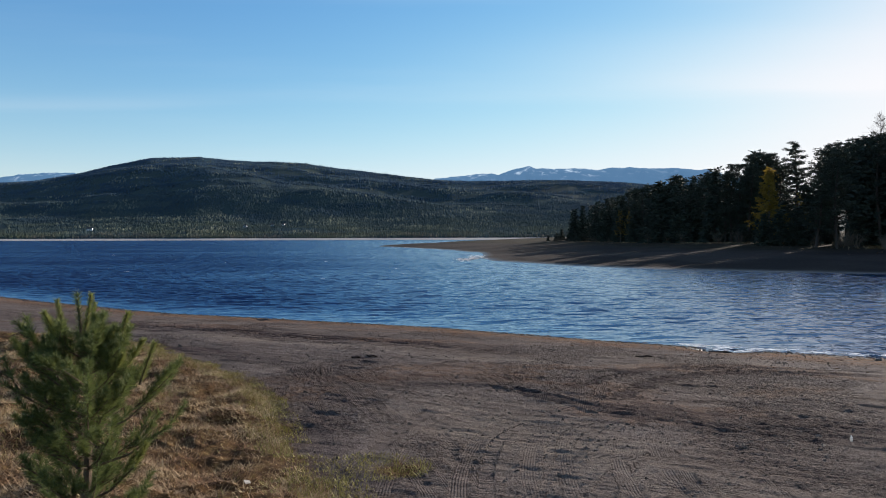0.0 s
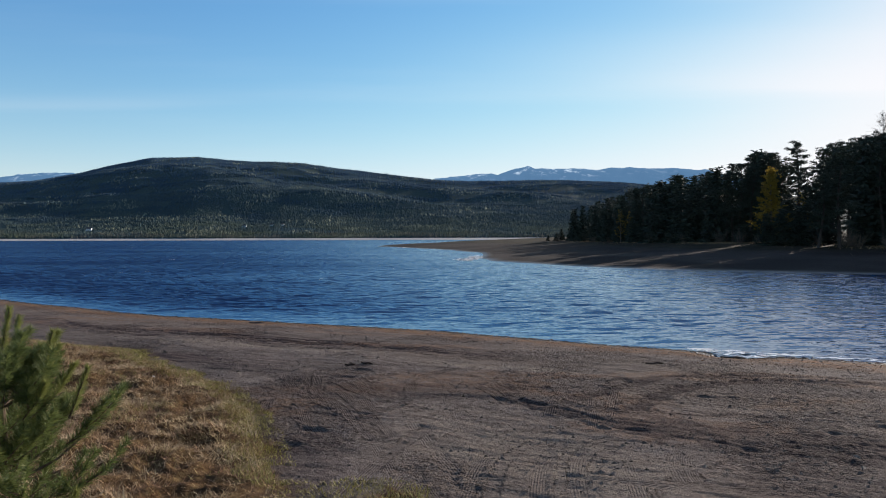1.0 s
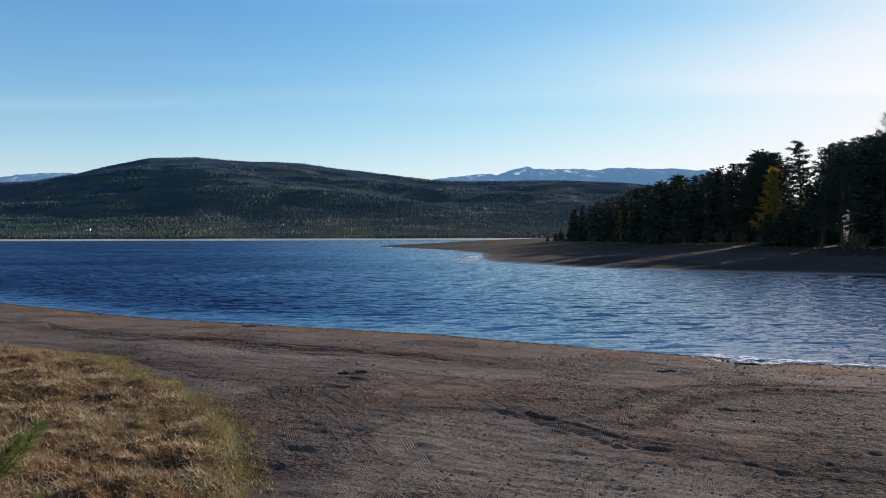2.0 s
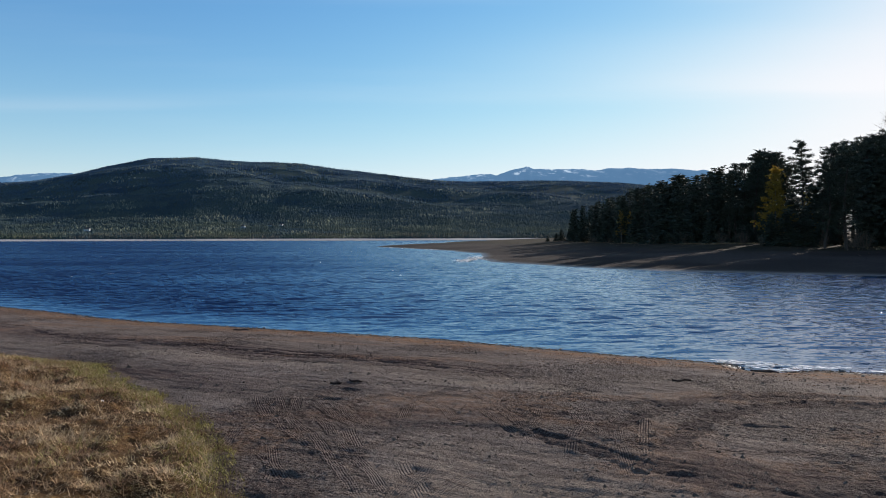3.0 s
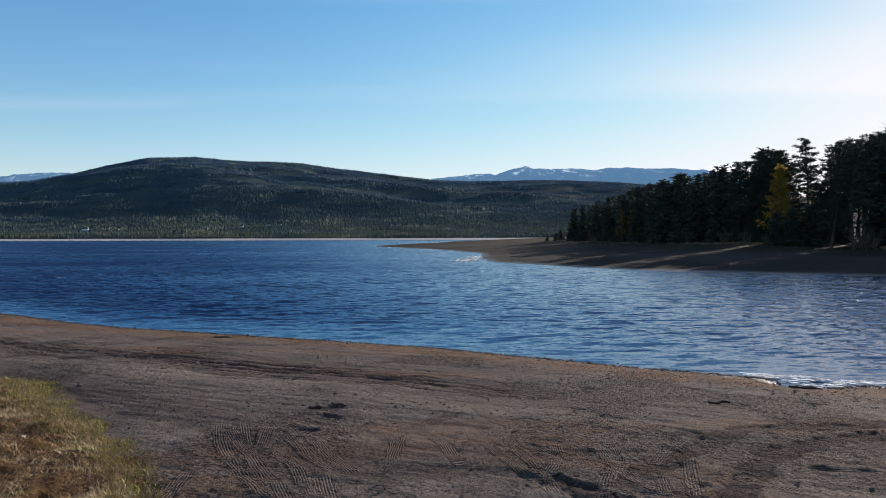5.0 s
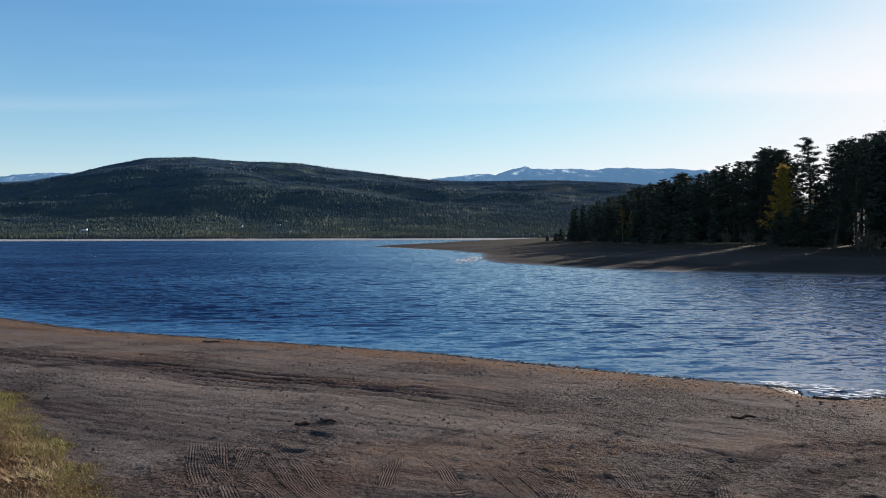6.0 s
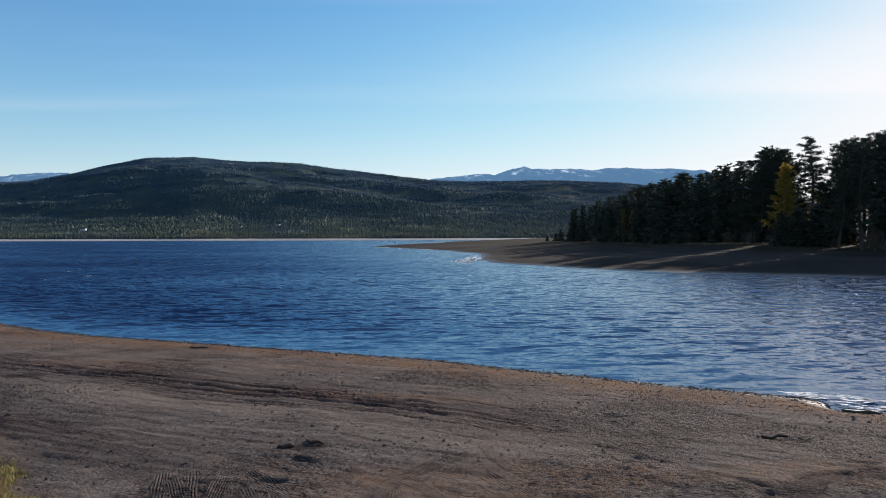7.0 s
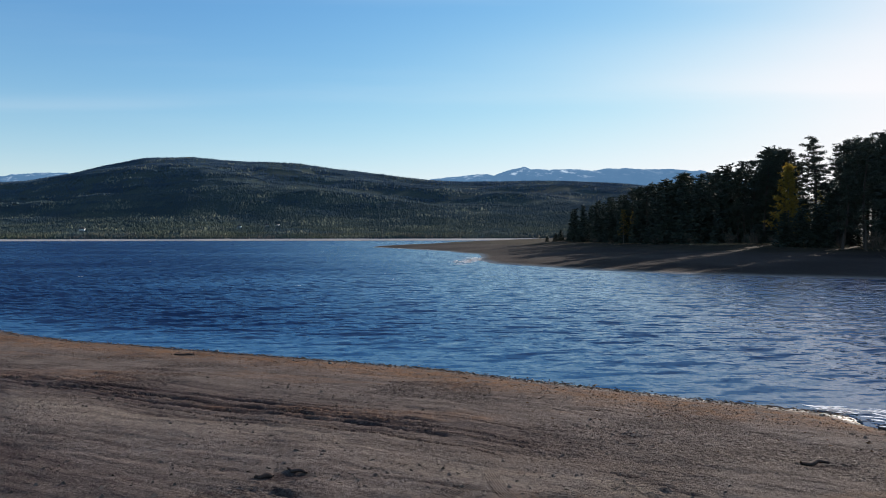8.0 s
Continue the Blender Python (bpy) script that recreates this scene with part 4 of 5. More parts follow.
def tufts(rng, centres, size, count, flat=0.6, girth=0.26):
    """Sprays of narrow leaf triangles round each centre: count a centre."""
    c = np.repeat(np.asarray(centres, float), count, 0)
    n = len(c)
    dirs = rng.normal(size=(n, 3))
    dirs[:, 2] *= flat
    dirs /= np.linalg.norm(dirs, axis=1)[:, None]
    root = c + rng.normal(size=(n, 3)) * size * np.array([0.42, 0.42, 0.25])
    wide = np.cross(dirs, rng.normal(size=(n, 3)))
    wide /= np.linalg.norm(wide, axis=1)[:, None] + 1e-6
    ln = size * rng.uniform(0.5, 1.15, n)[:, None]
    v = np.stack([root - wide * ln * girth, root + wide * ln * girth, root + dirs * ln], 1).reshape(-1, 3)
    return v, np.arange(3 * n).reshape(-1, 3)


def make_pine(seed, height, bare, spread, count=40, plates=0.16, layered=False):
    """A Scots pine: leaning bare trunk, crooked limbs, plates of needles with gaps between them."""
    rng = np.random.default_rng(seed)
    thing = new("pine_tree")
    lean = rng.normal(0, 0.012, 2)
    def axis(s):
        return np.array([lean[0] * height * s + 0.25 * math.sin(s * 5 + seed), lean[1] * height * s + 0.2 * math.sin(s * 4 + 2 * seed), height * s])
    stem = [axis(s) for s in np.linspace(-0.02, 0.97, 10)]
    part("trunk", tube(stem, [0.19 * height / 17 * (1.05 - s) + 0.03 for s in np.linspace(0, 0.97, 10)], 7), M_BARK, thing)
    limbs, centres, sizes = [], [], []
    for i in range(count):
        s = bare * 0.75 + (0.98 - bare * 0.75) * (i / (count - 1.0)) ** 0.9
        live = s > bare
        a = i * 2.4 + rng.normal(0, 0.5)
        top = (s - bare) / (1 - bare)
        ln = spread * height * (0.14 + 0.86 * math.sqrt(max(0.0, 1 - max(top, 0) ** 2)) * (0.75 + 0.25 * max(top, 0))) * rng.uniform(0.55, 1.15)
        if layered and live:
            ln = spread * height * rng.uniform(0.55, 1.0) * (1 - 0.5 * top ** 4)
        if not live:
            ln *= 0.45
        p0 = axis(s)
        rise = 0.10 + 0.45 * max(top, 0)
        d = np.array([math.cos(a), math.sin(a), 0.0])
        pts = [p0, p0 + d * ln * 0.5 + np.array([0, 0, ln * rise * 0.25]), p0 + d * ln + np.array([0, 0, ln * rise * 0.75])]
        limbs.append(tube(pts, [0.06 * (1.2 - s), 0.04 * (1.2 - s), 0.012], 4))
        if live:
            for k in range(int(4 + ln * (5.0 if layered else 2.6))):
                q = rng.uniform(0.35, 1.05)
                c = p0 + d * ln * q + np.array([0, 0, ln * rise * 0.75 * q * q]) + rng.normal(size=3) * np.array([0.35, 0.35, plates]) * (0.5 + 0.3 * ln)
                centres.append(c)
    centres += [axis(rng.uniform(0.93, 1.0)) + rng.normal(size=3) * 0.2 for _ in range(8)]
    part("branching", joined(limbs), M_BARK, thing)["kind"] = "stuff"
    part("crown", tufts(rng, centres, 0.37, 25, 0.5, 0.17), M_PINE, thing)
    return thing


def make_spruce(seed, height):
    rng = np.random.default_rng(seed)
    thing = new("spruce_tree")
    part("trunk", tube([(0, 0, -0.2), (0, 0, height * 0.5), (0, 0, height * 0.97)], [0.15, 0.09, 0.02], 6), M_BARK, thing)
    centres = []
    tiers = int(height * 2.2)
    for i in range(tiers):
        s = 0.05 + 0.95 * i / (tiers - 1)
        rad = 0.155 * height * (1 - s) ** 0.8 + 0.12
        m = max(3, int(rad * 6))
        for j in range(m):
            a = j / m * 6.283 + i * 1.3 + rng.normal(0, 0.25)
            for q in (0.45, 0.9):
                rr = rad * q * rng.uniform(0.75, 1.2)
                centres.append((rr * math.cos(a), rr * math.sin(a), s * height - 0.3 * rr + rng.normal(0, 0.1)))
    part("crown", tufts(rng, centres, 0.70, 6, 0.35), M_SPRUCE, thing)
    return thing


def make_birch(seed, height, leafy):
    """A young birch coming into leaf: thin pale stem, rising twigs, an open yellow crown."""
    rng = np.random.default_rng(seed)
    thing = new("birch_tree")
    part("trunk", tube([(0, 0, -0.2), (0.1, 0.05, height * 0.45), (0.0, 0.1, height * 0.98)], [0.10, 0.06, 0.012], 6), M_BIRCHBARK, thing)
    limbs, centres = [], []
    for i in range(30):
        s = 0.07 + 0.91 * i / 29
        a = i * 2.4
        ln = height * 0.21 * (1.04 - s) * rng.uniform(0.7, 1.25) + 0.2
        p0 = np.array([0.1 * math.sin(3 * s), 0.1 * s, height * s])
        d = np.array([math.cos(a), math.sin(a), 0.9]) * ln
        limbs.append(tube([p0, p0 + d * 0.5, p0 + d * np.array([1, 1, 0.85])], [0.025, 0.015, 0.005], 3))
        for k in range(leafy):
            centres.append(p0 + d * rng.uniform(0.3, 1.05) + rng.normal(size=3) * 0.22)
        for k in range(0 if leafy else 26):
            q = p0 + d * rng.uniform(0.2, 1.0)
            limbs.append(tube([q, q + rng.normal(size=3) * 0.16 + d * 0.12, q + rng.normal(size=3) * 0.30 + d * 0.30], [0.010, 0.007, 0.004], 3))
    part("branching", joined(limbs), M_TWIG, thing)["kind"] = "stuff"
    if leafy:
        part("crown", tufts(rng, centres, 0.20, 18, 0.9), M_BIRCH, thing)
    return thing


def make_shrub(seed, height):
    """A leafless waterside bush: a fan of thin crooked stems."""
    rng = np.random.default_rng(seed)
    thing = new("bare_shrub")
    stems = []
    for i in range(46):
        a, t = rng.uniform(0, 6.283), rng.uniform(0.05, 0.75)
        h = height * rng.uniform(0.5, 1.0)
        base = np.array([0.5 * math.cos(a) * rng.random(), 0.5 * math.sin(a) * rng.random(), -0.1])
        tip = base + np.array([math.cos(a) * t * h * 0.7, math.sin(a) * t * h * 0.7, h])
        mid = (base + tip) / 2 + rng.normal(size=3) * 0.12
        stems.append(tube([base, mid, tip], [0.022, 0.014, 0.004], 3))
        for k in range(3):
            q = mid + (tip - mid) * rng.random()
            stems.append(tube([q, q + rng.normal(size=3) * 0.25 + np.array([0, 0, 0.3])], [0.010, 0.003], 3))
    part("brushwood", joined(stems), M_TWIG, thing)["kind"] = "stuff"
    return thing


PINE_KINDS = [make_pine(3, 17.0, 0.34, 0.15), make_pine(8, 17.0, 0.26, 0.17), make_pine(14, 17.0, 0.42, 0.14), make_pine(27, 17.0, 0.16, 0.16), make_pine(52, 17.0, 0.44, 0.135, 28, 0.05, True)]
SPRUCE_KINDS = [make_spruce(5, 12.0), make_spruce(9, 12.0), make_spruce(31, 12.0)]
BIRCH_KINDS = [make_birch(4, 10.0, 24), make_birch(12, 10.0, 4)]
BARE_BIRCH = make_birch(22, 10.0, 0)
SHRUB_KINDS = [make_shrub(6, 2.6), make_shrub(18, 2.6)]
PLACED = set()


def plant(kind, x, y, height, own, turn, label, category, group, wide=1.0):
    """Stand a tree of that kind at a place; the first use moves the pattern itself."""
    sc = height / own
    m = Matrix.LocRotScale((x, y, height_at(x, y) - 0.05), Euler((0, 0, turn)), None)
    if kind.name in PLACED:
        ob = copy_thing(kind, m)
    else:
        PLACED.add(kind.name)
        ob = kind
        ob.matrix_basis = m
    ob.scale = (sc * wide, sc * wide, sc)
    return tagged(ob, label, category, group)


def wood_line(s):
    """Plan place and tree height along the wood's lake side, s from 0 at its tip to 1."""
    ss = [0.0, 0.12, 0.24, 0.36, 0.47, 0.56, 0.63, 0.72, 0.85, 1.0]
    return (np.interp(s, ss, [42.5, 45.5, 48, 50.5, 53.5, 57.5, 60, 63, 74, 104]), np.interp(s, ss, [212, 168, 143, 125, 112, 104, 93, 85, 76, 62]),
            np.interp(s, ss, [12.0, 13.4, 14.0, 14.4, 16.0, 16.4, 16.6, 18.2, 19.5, 19.0]))


CANOPY_U = [0.19, 0.197, 0.22, 0.263, 0.298, 0.341, 0.392, 0.435, 0.478, 0.50, 0.530, 0.541, 0.552, 0.562, 0.572, 0.587, 0.61, 0.625, 0.65, 0.675, 0.9]
CANOPY_E = [0.030, 0.043, 0.053, 0.066, 0.075, 0.0895, 0.1007, 0.111, 0.131, 0.1345, 0.130, 0.082, 0.076, 0.100, 0.126, 0.142, 0.152, 0.160, 0.157, 0.170, 0.175]


def canopy(x, y):
    """The tallest that a tree grows at that place: the wood's top slopes down to its tip and to the clearing."""
    return np.interp(x / y, CANOPY_U, CANOPY_E) * y + 3.25 - height_at(x, y)


def make_wood():
    rng = np.random.default_rng(77)
    for row in range(5):
        n = (50, 42, 34, 24, 14)[row]
        for i in range(n):
            s = (i + rng.uniform(-0.3, 0.3) + 0.5 * (row % 2)) / (n - 1)
            s = min(max(s, 0.0), 1.0)
            x, y, h = wood_line(s)
            x, y = x + row * 4.6 + rng.normal(0, 0.9), y + row * 3.8 + rng.normal(0, 0.9)
            if abs((x - 21) * 0.719 - (y - 75) * 0.695) < 2.2:
                continue
            h = min(h * 1.1, canopy(x, y)) * rng.uniform(0.84, 1.0)
            if h < 3.0:
                continue
            turn = rng.uniform(0, 6.28)
            if s < 0.30 and rng.random() < 0.6 or s < 0.45 and rng.random() < 0.35 or rng.random() < 0.10:
                plant(SPRUCE_KINDS[rng.integers(3)], x, y, h, 12.0, turn, "dark spruce in the wood on the point", "tree", "trees of the wood", 1.3)
            else:
                low = 3 if s < 0.5 and rng.random() < 0.6 else rng.integers(3)
                plant(PINE_KINDS[low], x, y, h, 17.0, turn, "dark Scots pine with a ragged crown", "tree", "trees of the wood", 1.25)
    for i in range(60):
        s = 0.0 + 0.60 * (i / 59.0) + rng.normal(0, 0.006)
        x, y, h = wood_line(s)
        plant(SPRUCE_KINDS[rng.integers(3)], x + rng.uniform(0.0, 2.2), y + rng.uniform(0.0, 2.2), min(rng.uniform(3.5, 7.5), canopy(x, y)), 12.0, rng.uniform(0, 6.28),
              "low young spruce at the wood's edge", "tree", "young spruces at the wood's edge", 1.5)
    for i in range(18):
        plant(SPRUCE_KINDS[rng.integers(3)], 70 + 2.6 * i + rng.normal(0, 1.0), 108 - 1.0 * i + rng.normal(0, 2.0), rng.uniform(4.0, 7.0), 12.0, rng.uniform(0, 6.28),
              "dark spruce in the wood on the point", "tree", "trees of the wood", 1.9)
    for i in range(16):
        s = 0.44 + 0.40 * (i / 15.0) + rng.normal(0, 0.008)
        x, y, h = wood_line(s)
        plant(SPRUCE_KINDS[rng.integers(3)], x - rng.uniform(0.5, 2.5), y - rng.uniform(0.5, 2.5), rng.uniform(1.6, 3.2), 12.0, rng.uniform(0, 6.28),
              "low dark spruce thicket below the pines", "tree", "young spruces at the wood's edge", 2.4)


make_wood()
plant(PINE_KINDS[4], 61.0, 113.5, 16.9, 17.0, 1.2, "tall Scots pine with an open layered crown", "tree", "trees of the wood", 1.0)
plant(PINE_KINDS[0], 57.2, 115.0, 15.4, 17.0, 4.2, "dark Scots pine with a ragged crown", "tree", "trees of the wood")
for i, (x, y, h) in enumerate([(60.4, 117.5, 13.0), (66.4, 116.0, 7.5)] ):
    plant(PINE_KINDS[(3, 1, 0)[i % 3]], x, y, h, 17.0, 1.3 * i, "dark Scots pine with a ragged crown", "tree", "trees of the wood", 1.4)
plant(PINE_KINDS[1], 50.6, 88.8, 9.6, 17.0, 2.2, "dark Scots pine with a ragged crown", "tree", "trees of the wood", 1.5)
plant(PINE_KINDS[3], 52.6, 88.0, 12.8, 17.0, 5.2, "dark Scots pine with a ragged crown", "tree", "trees of the wood", 1.3)
plant(BIRCH_KINDS[0], 49.6, 100.0, 11.2, 10.0, 0.4, "young birch in pale yellow spring leaf at the wood's edge", "tree", "birches", 1.05)
plant(BIRCH_KINDS[1], 56.2, 103.5, 7.6, 10.0, 2.4, "small yellow-green birch at the wood's edge", "tree", "birches", 1.0)
for i, (x, y, h) in enumerate([(49.2, 96.0, 5.2), (47.8, 97.6, 4.6), (50.9, 94.6, 5.0), (52.4, 96.9, 5.6)]):
    plant(SPRUCE_KINDS[i % 3], x, y, h, 12.0, 1.7 * i, "low dark spruce thicket below the pines", "tree", "young spruces at the wood's edge", 2.0)
for i, (x, y, h) in enumerate([(62.6, 97.0, 7.5), (64.6, 98.4, 8.5), (60.8, 95.2, 6.5), (66.8, 99.0, 7.0), (63.4, 94.0, 6.0)]):
    plant(SPRUCE_KINDS[i % 3], x, y, h, 12.0, 2.3 * i, "dark spruce in the wood on the point", "tree", "trees of the wood", 1.6)
plant(BARE_BIRCH, 67.0, 100.5, 19.3, 10.0, 0.9, "tall leafless birch with fine pale twigs", "tree", "birches", 0.8)
for i, (x, y, h) in enumerate([(37.0, 214.0, 2.6), (39.2, 217.0, 3.6), (41.0, 212.0, 3.2), (34.6, 216.0, 1.8)]):
    plant(SPRUCE_KINDS[i % 3], x, y, h, 12.0, 1.1 * i, "low dark spruce on the open end of the point", "tree", "young spruces at the wood's edge", 2.4)
plant(BIRCH_KINDS[1], 44.0, 163.0, 8.0, 10.0, 1.4, "thin birch with sparse yellow-green leaves", "tree", "birches")
plant(BIRCH_KINDS[1], 45.6, 161.0, 7.5, 10.0, 3.4, "thin birch with sparse yellow-green leaves", "tree", "birches")


for i, (x, y, h) in enumerate([(62.5, 98.5, 15.0), (66.0, 100.5, 16.0), (69.5, 103.0, 17.0), (73.0, 105.5, 18.0), (77.0, 108.0, 19.0)]):
    plant(PINE_KINDS[(1, 3, 0)[i % 3]], x, y, min(h, float(canopy(x, y))), 17.0, 1.9 * i, "dark Scots pine with a ragged crown", "tree", "trees of the wood", 1.35)


def make_undergrowth():
    rng = np.random.default_rng(31)
    for i in range(26):
        s = rng.random()
        x, y, h = wood_line(s)
        plant(SHRUB_KINDS[i % 2], x - rng.uniform(0.5, 4.0), y - rng.uniform(0.5, 4.0), rng.uniform(1.4, 3.0), 2.6, rng.uniform(0, 6.28),
              "bare grey-brown shrub below the trees", "shrub", "shrubs below the wood", 1.2)


make_undergrowth()


# ---------------------------------------------------------------- the grassy bank
def surface(xs, ys):
    """Heights of the finished ground near the bank, from its nearest vertices."""
    z, d, p, bank = base_height(xs, ys)
    z = z + smooth(0.0, 2.0, d) * (0.10 * fbm(xs * 0.45, ys * 0.45, 3) + 0.030 * fbm(xs * 2.3, ys * 2.3, 3))
    z = z + smooth(0.1, 0.8, bank) * tussock(xs, ys)
    return z, bank


def make_blades(name, material, seed, n, box, inside, length, flat, width, label):
    """Many single grass blades in one mesh."""
    rng = np.random.default_rng(seed)
    x, y = rng.uniform(box[0], box[1], n), rng.uniform(box[2], box[3], n)
    z, bank = surface(x, y)
    clump = fbm(x * 1.6 + 9, y * 1.6 + 4, 3)
    keep = inside(bank, clump, x, y, rng.random(n))
    x, y, z, clump = x[keep], y[keep], z[keep], clump[keep]
    n = len(x)
    a = rng.normal(0, 1.6, n) + 14.0 * fbm(x * 1.3, y * 1.3, 2) + 2.4
    ln = length * rng.uniform(0.5, 1.3, n) * (0.8 + 1.2 * np.clip(clump + 0.3, 0, 1))
    tilt = np.clip(rng.normal(flat, 0.30, n), 0.05, 1.45)
    d = np.stack([np.cos(a) * np.sin(tilt), np.sin(a) * np.sin(tilt), np.cos(tilt)], 1)
    wv = np.stack([-np.sin(a), np.cos(a), 0 * a], 1) * (width * rng.uniform(0.6, 1.4, n))[:, None]
    root = np.stack([x, y, z + 0.03 * rng.random(n) - 0.02], 1)
    tip = root + d * ln[:, None]
    v = np.stack([root - wv, root + wv, tip], 1).reshape(-1, 3)
    f = np.arange(3 * n).reshape(-1, 3)
    ob = mesh_object(name, v, f, material, False)
    return tagged(ob, label, "grass", kind="stuff")


make_blades("dry_grass", M_STRAW, 3, 520000, (-11.0, 1.0, 2.0, 19.0), lambda b, c, x, y, r: (b > 0.15) & (r < 0.20 + 3.4 * np.clip(c + 0.14, 0, 1)),
            0.095, 1.18, 0.0052, "matted dry straw-coloured grass on the bank")
make_blades("dry_grass", M_STRAW, 13, 80000, (-11.0, 1.0, -5.0, 2.0), lambda b, c, x, y, r: (b > 0.15) & (r < 0.20 + 3.4 * np.clip(c + 0.14, 0, 1)),
            0.095, 1.18, 0.0052, "matted dry straw-coloured grass on the bank")
make_blades("green_grass", M_GREEN, 4, 900000, (-12.0, 1.0, 2.0, 20.0), lambda b, c, x, y, r: (np.abs(b - 0.20 - 0.9 * c) < 0.36) & (r < 0.7 - 1.0 * np.abs(b - 0.20) + 0.9 * c),
            0.052, 0.80, 0.0050, "short yellow-green grass along the edge of the bank")
make_blades("grass_patch", M_GREEN, 6, 26000, (-1.6, 0.5, 6.6, 8.6), lambda b, c, x, y, r: (np.hypot((x + 0.58) / 1.5, y - 7.6) + 0.8 * c < 0.32) & (r < 0.22),
            0.07, 0.85, 0.0040, "small worn patch of grass on the sand")


# ---------------------------------------------------------------- the young pine
def make_sapling(x, y, height):
    rng = np.random.default_rng(40)
    thing = new("pine_sapling")
    base = float(surface(np.array([x]), np.array([y]))[0][0])
    thing.matrix_basis = pose(x, y, base)
    def axis(s):
        return np.array([0.05 * math.sin(3 * s), 0.04 * math.sin(2.2 * s + 1), height * s])
    part("trunk", tube([axis(s) for s in np.linspace(-0.03, 0.96, 9)], [0.034 * (1.06 - s) + 0.004 for s in np.linspace(0, 0.96, 9)], 8), M_YOUNGBARK, thing, "slim brown stem")
    shoots, young = [], []
    def branch(p0, d, ln, rad, level):
        p1 = p0 + d * ln * 0.5 + np.array([0, 0, 0.03 * ln])
        p2 = p1 + (d + np.array([0, 0, 0.42])) * ln * 0.5
        part("branch", tube([p0, p1, p2], [rad, rad * 0.7, rad * 0.4], 5), M_YOUNGBARK, thing)
        shoots.append((p1 * 0.5 + p0 * 0.5, p2))
        up = (p2 - p1) / np.linalg.norm(p2 - p1)
        tip = up * 0.9 + np.array([0, 0, 0.55])
        (young if p0[2] > 0.6 * height and rng.random() < 0.4 or rng.random() < 0.10 else shoots).append((p2, p2 + tip / np.linalg.norm(tip) * rng.uniform(0.10, 0.22)))
        side = np.array([-d[1], d[0], 0.0])
        for k in range(level):
            q = rng.uniform(0.35, 0.95)
            p = p0 + (p2 - p0) * q
            dd = d * 0.7 + side * rng.choice([-1, 1]) * rng.uniform(0.4, 0.9) + np.array([0, 0, rng.uniform(0.1, 0.7)])
            dd /= np.linalg.norm(dd)
            e = p + dd * ln * rng.uniform(0.25, 0.45)
            part("twig", tube([p, e], [rad * 0.5, rad * 0.25], 4), M_YOUNGBARK, thing)
            shoots.append((p * 0.7 + e * 0.3, e + np.array([0, 0, 0.06])))
    for w, (s, m, ln) in enumerate(((0.06, 5, 0.50), (0.14, 6, 0.64), (0.26, 6, 0.66), (0.38, 7, 0.74), (0.48, 8, 0.76), (0.56, 8, 0.74), (0.64, 8, 0.66), (0.71, 7, 0.54), (0.77, 5, 0.36))):
        for j in range(m):
            a = j / m * 6.283 + w * 0.7 + rng.normal(0, 0.2)
            d = np.array([math.cos(a), math.sin(a), 0.30 + 0.25 * s + rng.normal(0, 0.08)])
            branch(axis(s), d / np.linalg.norm(d), 0.66 * ln * rng.uniform(0.6, 1.2), 0.012 * (1.3 - s), 5)
    shoots.append((axis(0.80), axis(1.0)))
    # upright young candles at the top and at the ends of the upper branches
    for foot, tip in (((-0.03, 0.0, 1.46), (-0.13, 0.0, 1.90)), ((0.03, 0.0, 1.52), (0.09, 0.02, 1.94)), ((0.26, -0.04, 1.40), (0.37, -0.05, 1.82)), ((-0.20, 0.1, 1.35), (-0.30, 0.12, 1.60)),
                      ((0.40, 0.05, 1.32), (0.50, 0.06, 1.60)), ((0.12, 0.1, 1.42), (0.20, 0.12, 1.72))):
        young.append((np.array(foot), np.array(tip)))
        part("twig", tube([foot, tip], [0.009, 0.005], 4), M_YOUNGBARK, thing)
    def brush(lines, thick, least, most, forward, dense):
        """Thin blades round every shoot, leaning along it."""
        verts = []
        for p, q in lines:
            p, q = np.array(p), np.array(q)
            ln = np.linalg.norm(q - p)
            n = int(40 + dense * ln)
            ax = (q - p) / (ln + 1e-6)
            s = rng.random(n) ** 0.7
            rnd = rng.normal(size=(n, 3))
            rnd -= (rnd @ ax)[:, None] * ax
            rnd /= np.linalg.norm(rnd, axis=1)[:, None] + 1e-6
            d = rnd * rng.uniform(0.5, 1.0, n)[:, None] + ax * rng.uniform(0.6, 1.4, n)[:, None] * forward
            d /= np.linalg.norm(d, axis=1)[:, None]
            root = p + ax * (s * ln)[:, None]
            wv = np.cross(d, rng.normal(size=(n, 3)))
            wv *= thick / (np.linalg.norm(wv, axis=1)[:, None] + 1e-6)
            nl = rng.uniform(least, most, n)[:, None] * (1.0 - 0.35 * s[:, None])
            verts.append(np.stack([root - wv, root + wv, root + d * nl], 1).reshape(-1, 3))
        v = np.concatenate(verts)
        return v, np.arange(len(v)).reshape(-1, 3)
    part("needles", brush(shoots, 0.0018, 0.055, 0.100, 0.65, 900), M_SAPLING, thing, "bushy dark green needles")
    part("young_growth", brush(young, 0.0019, 0.045, 0.080, 1.0, 1700), M_CANDLE, thing, "paler yellow-green young shoots")
    return tagged(thing, "head-high bushy green pine sapling on the dry grass bank", "sapling")


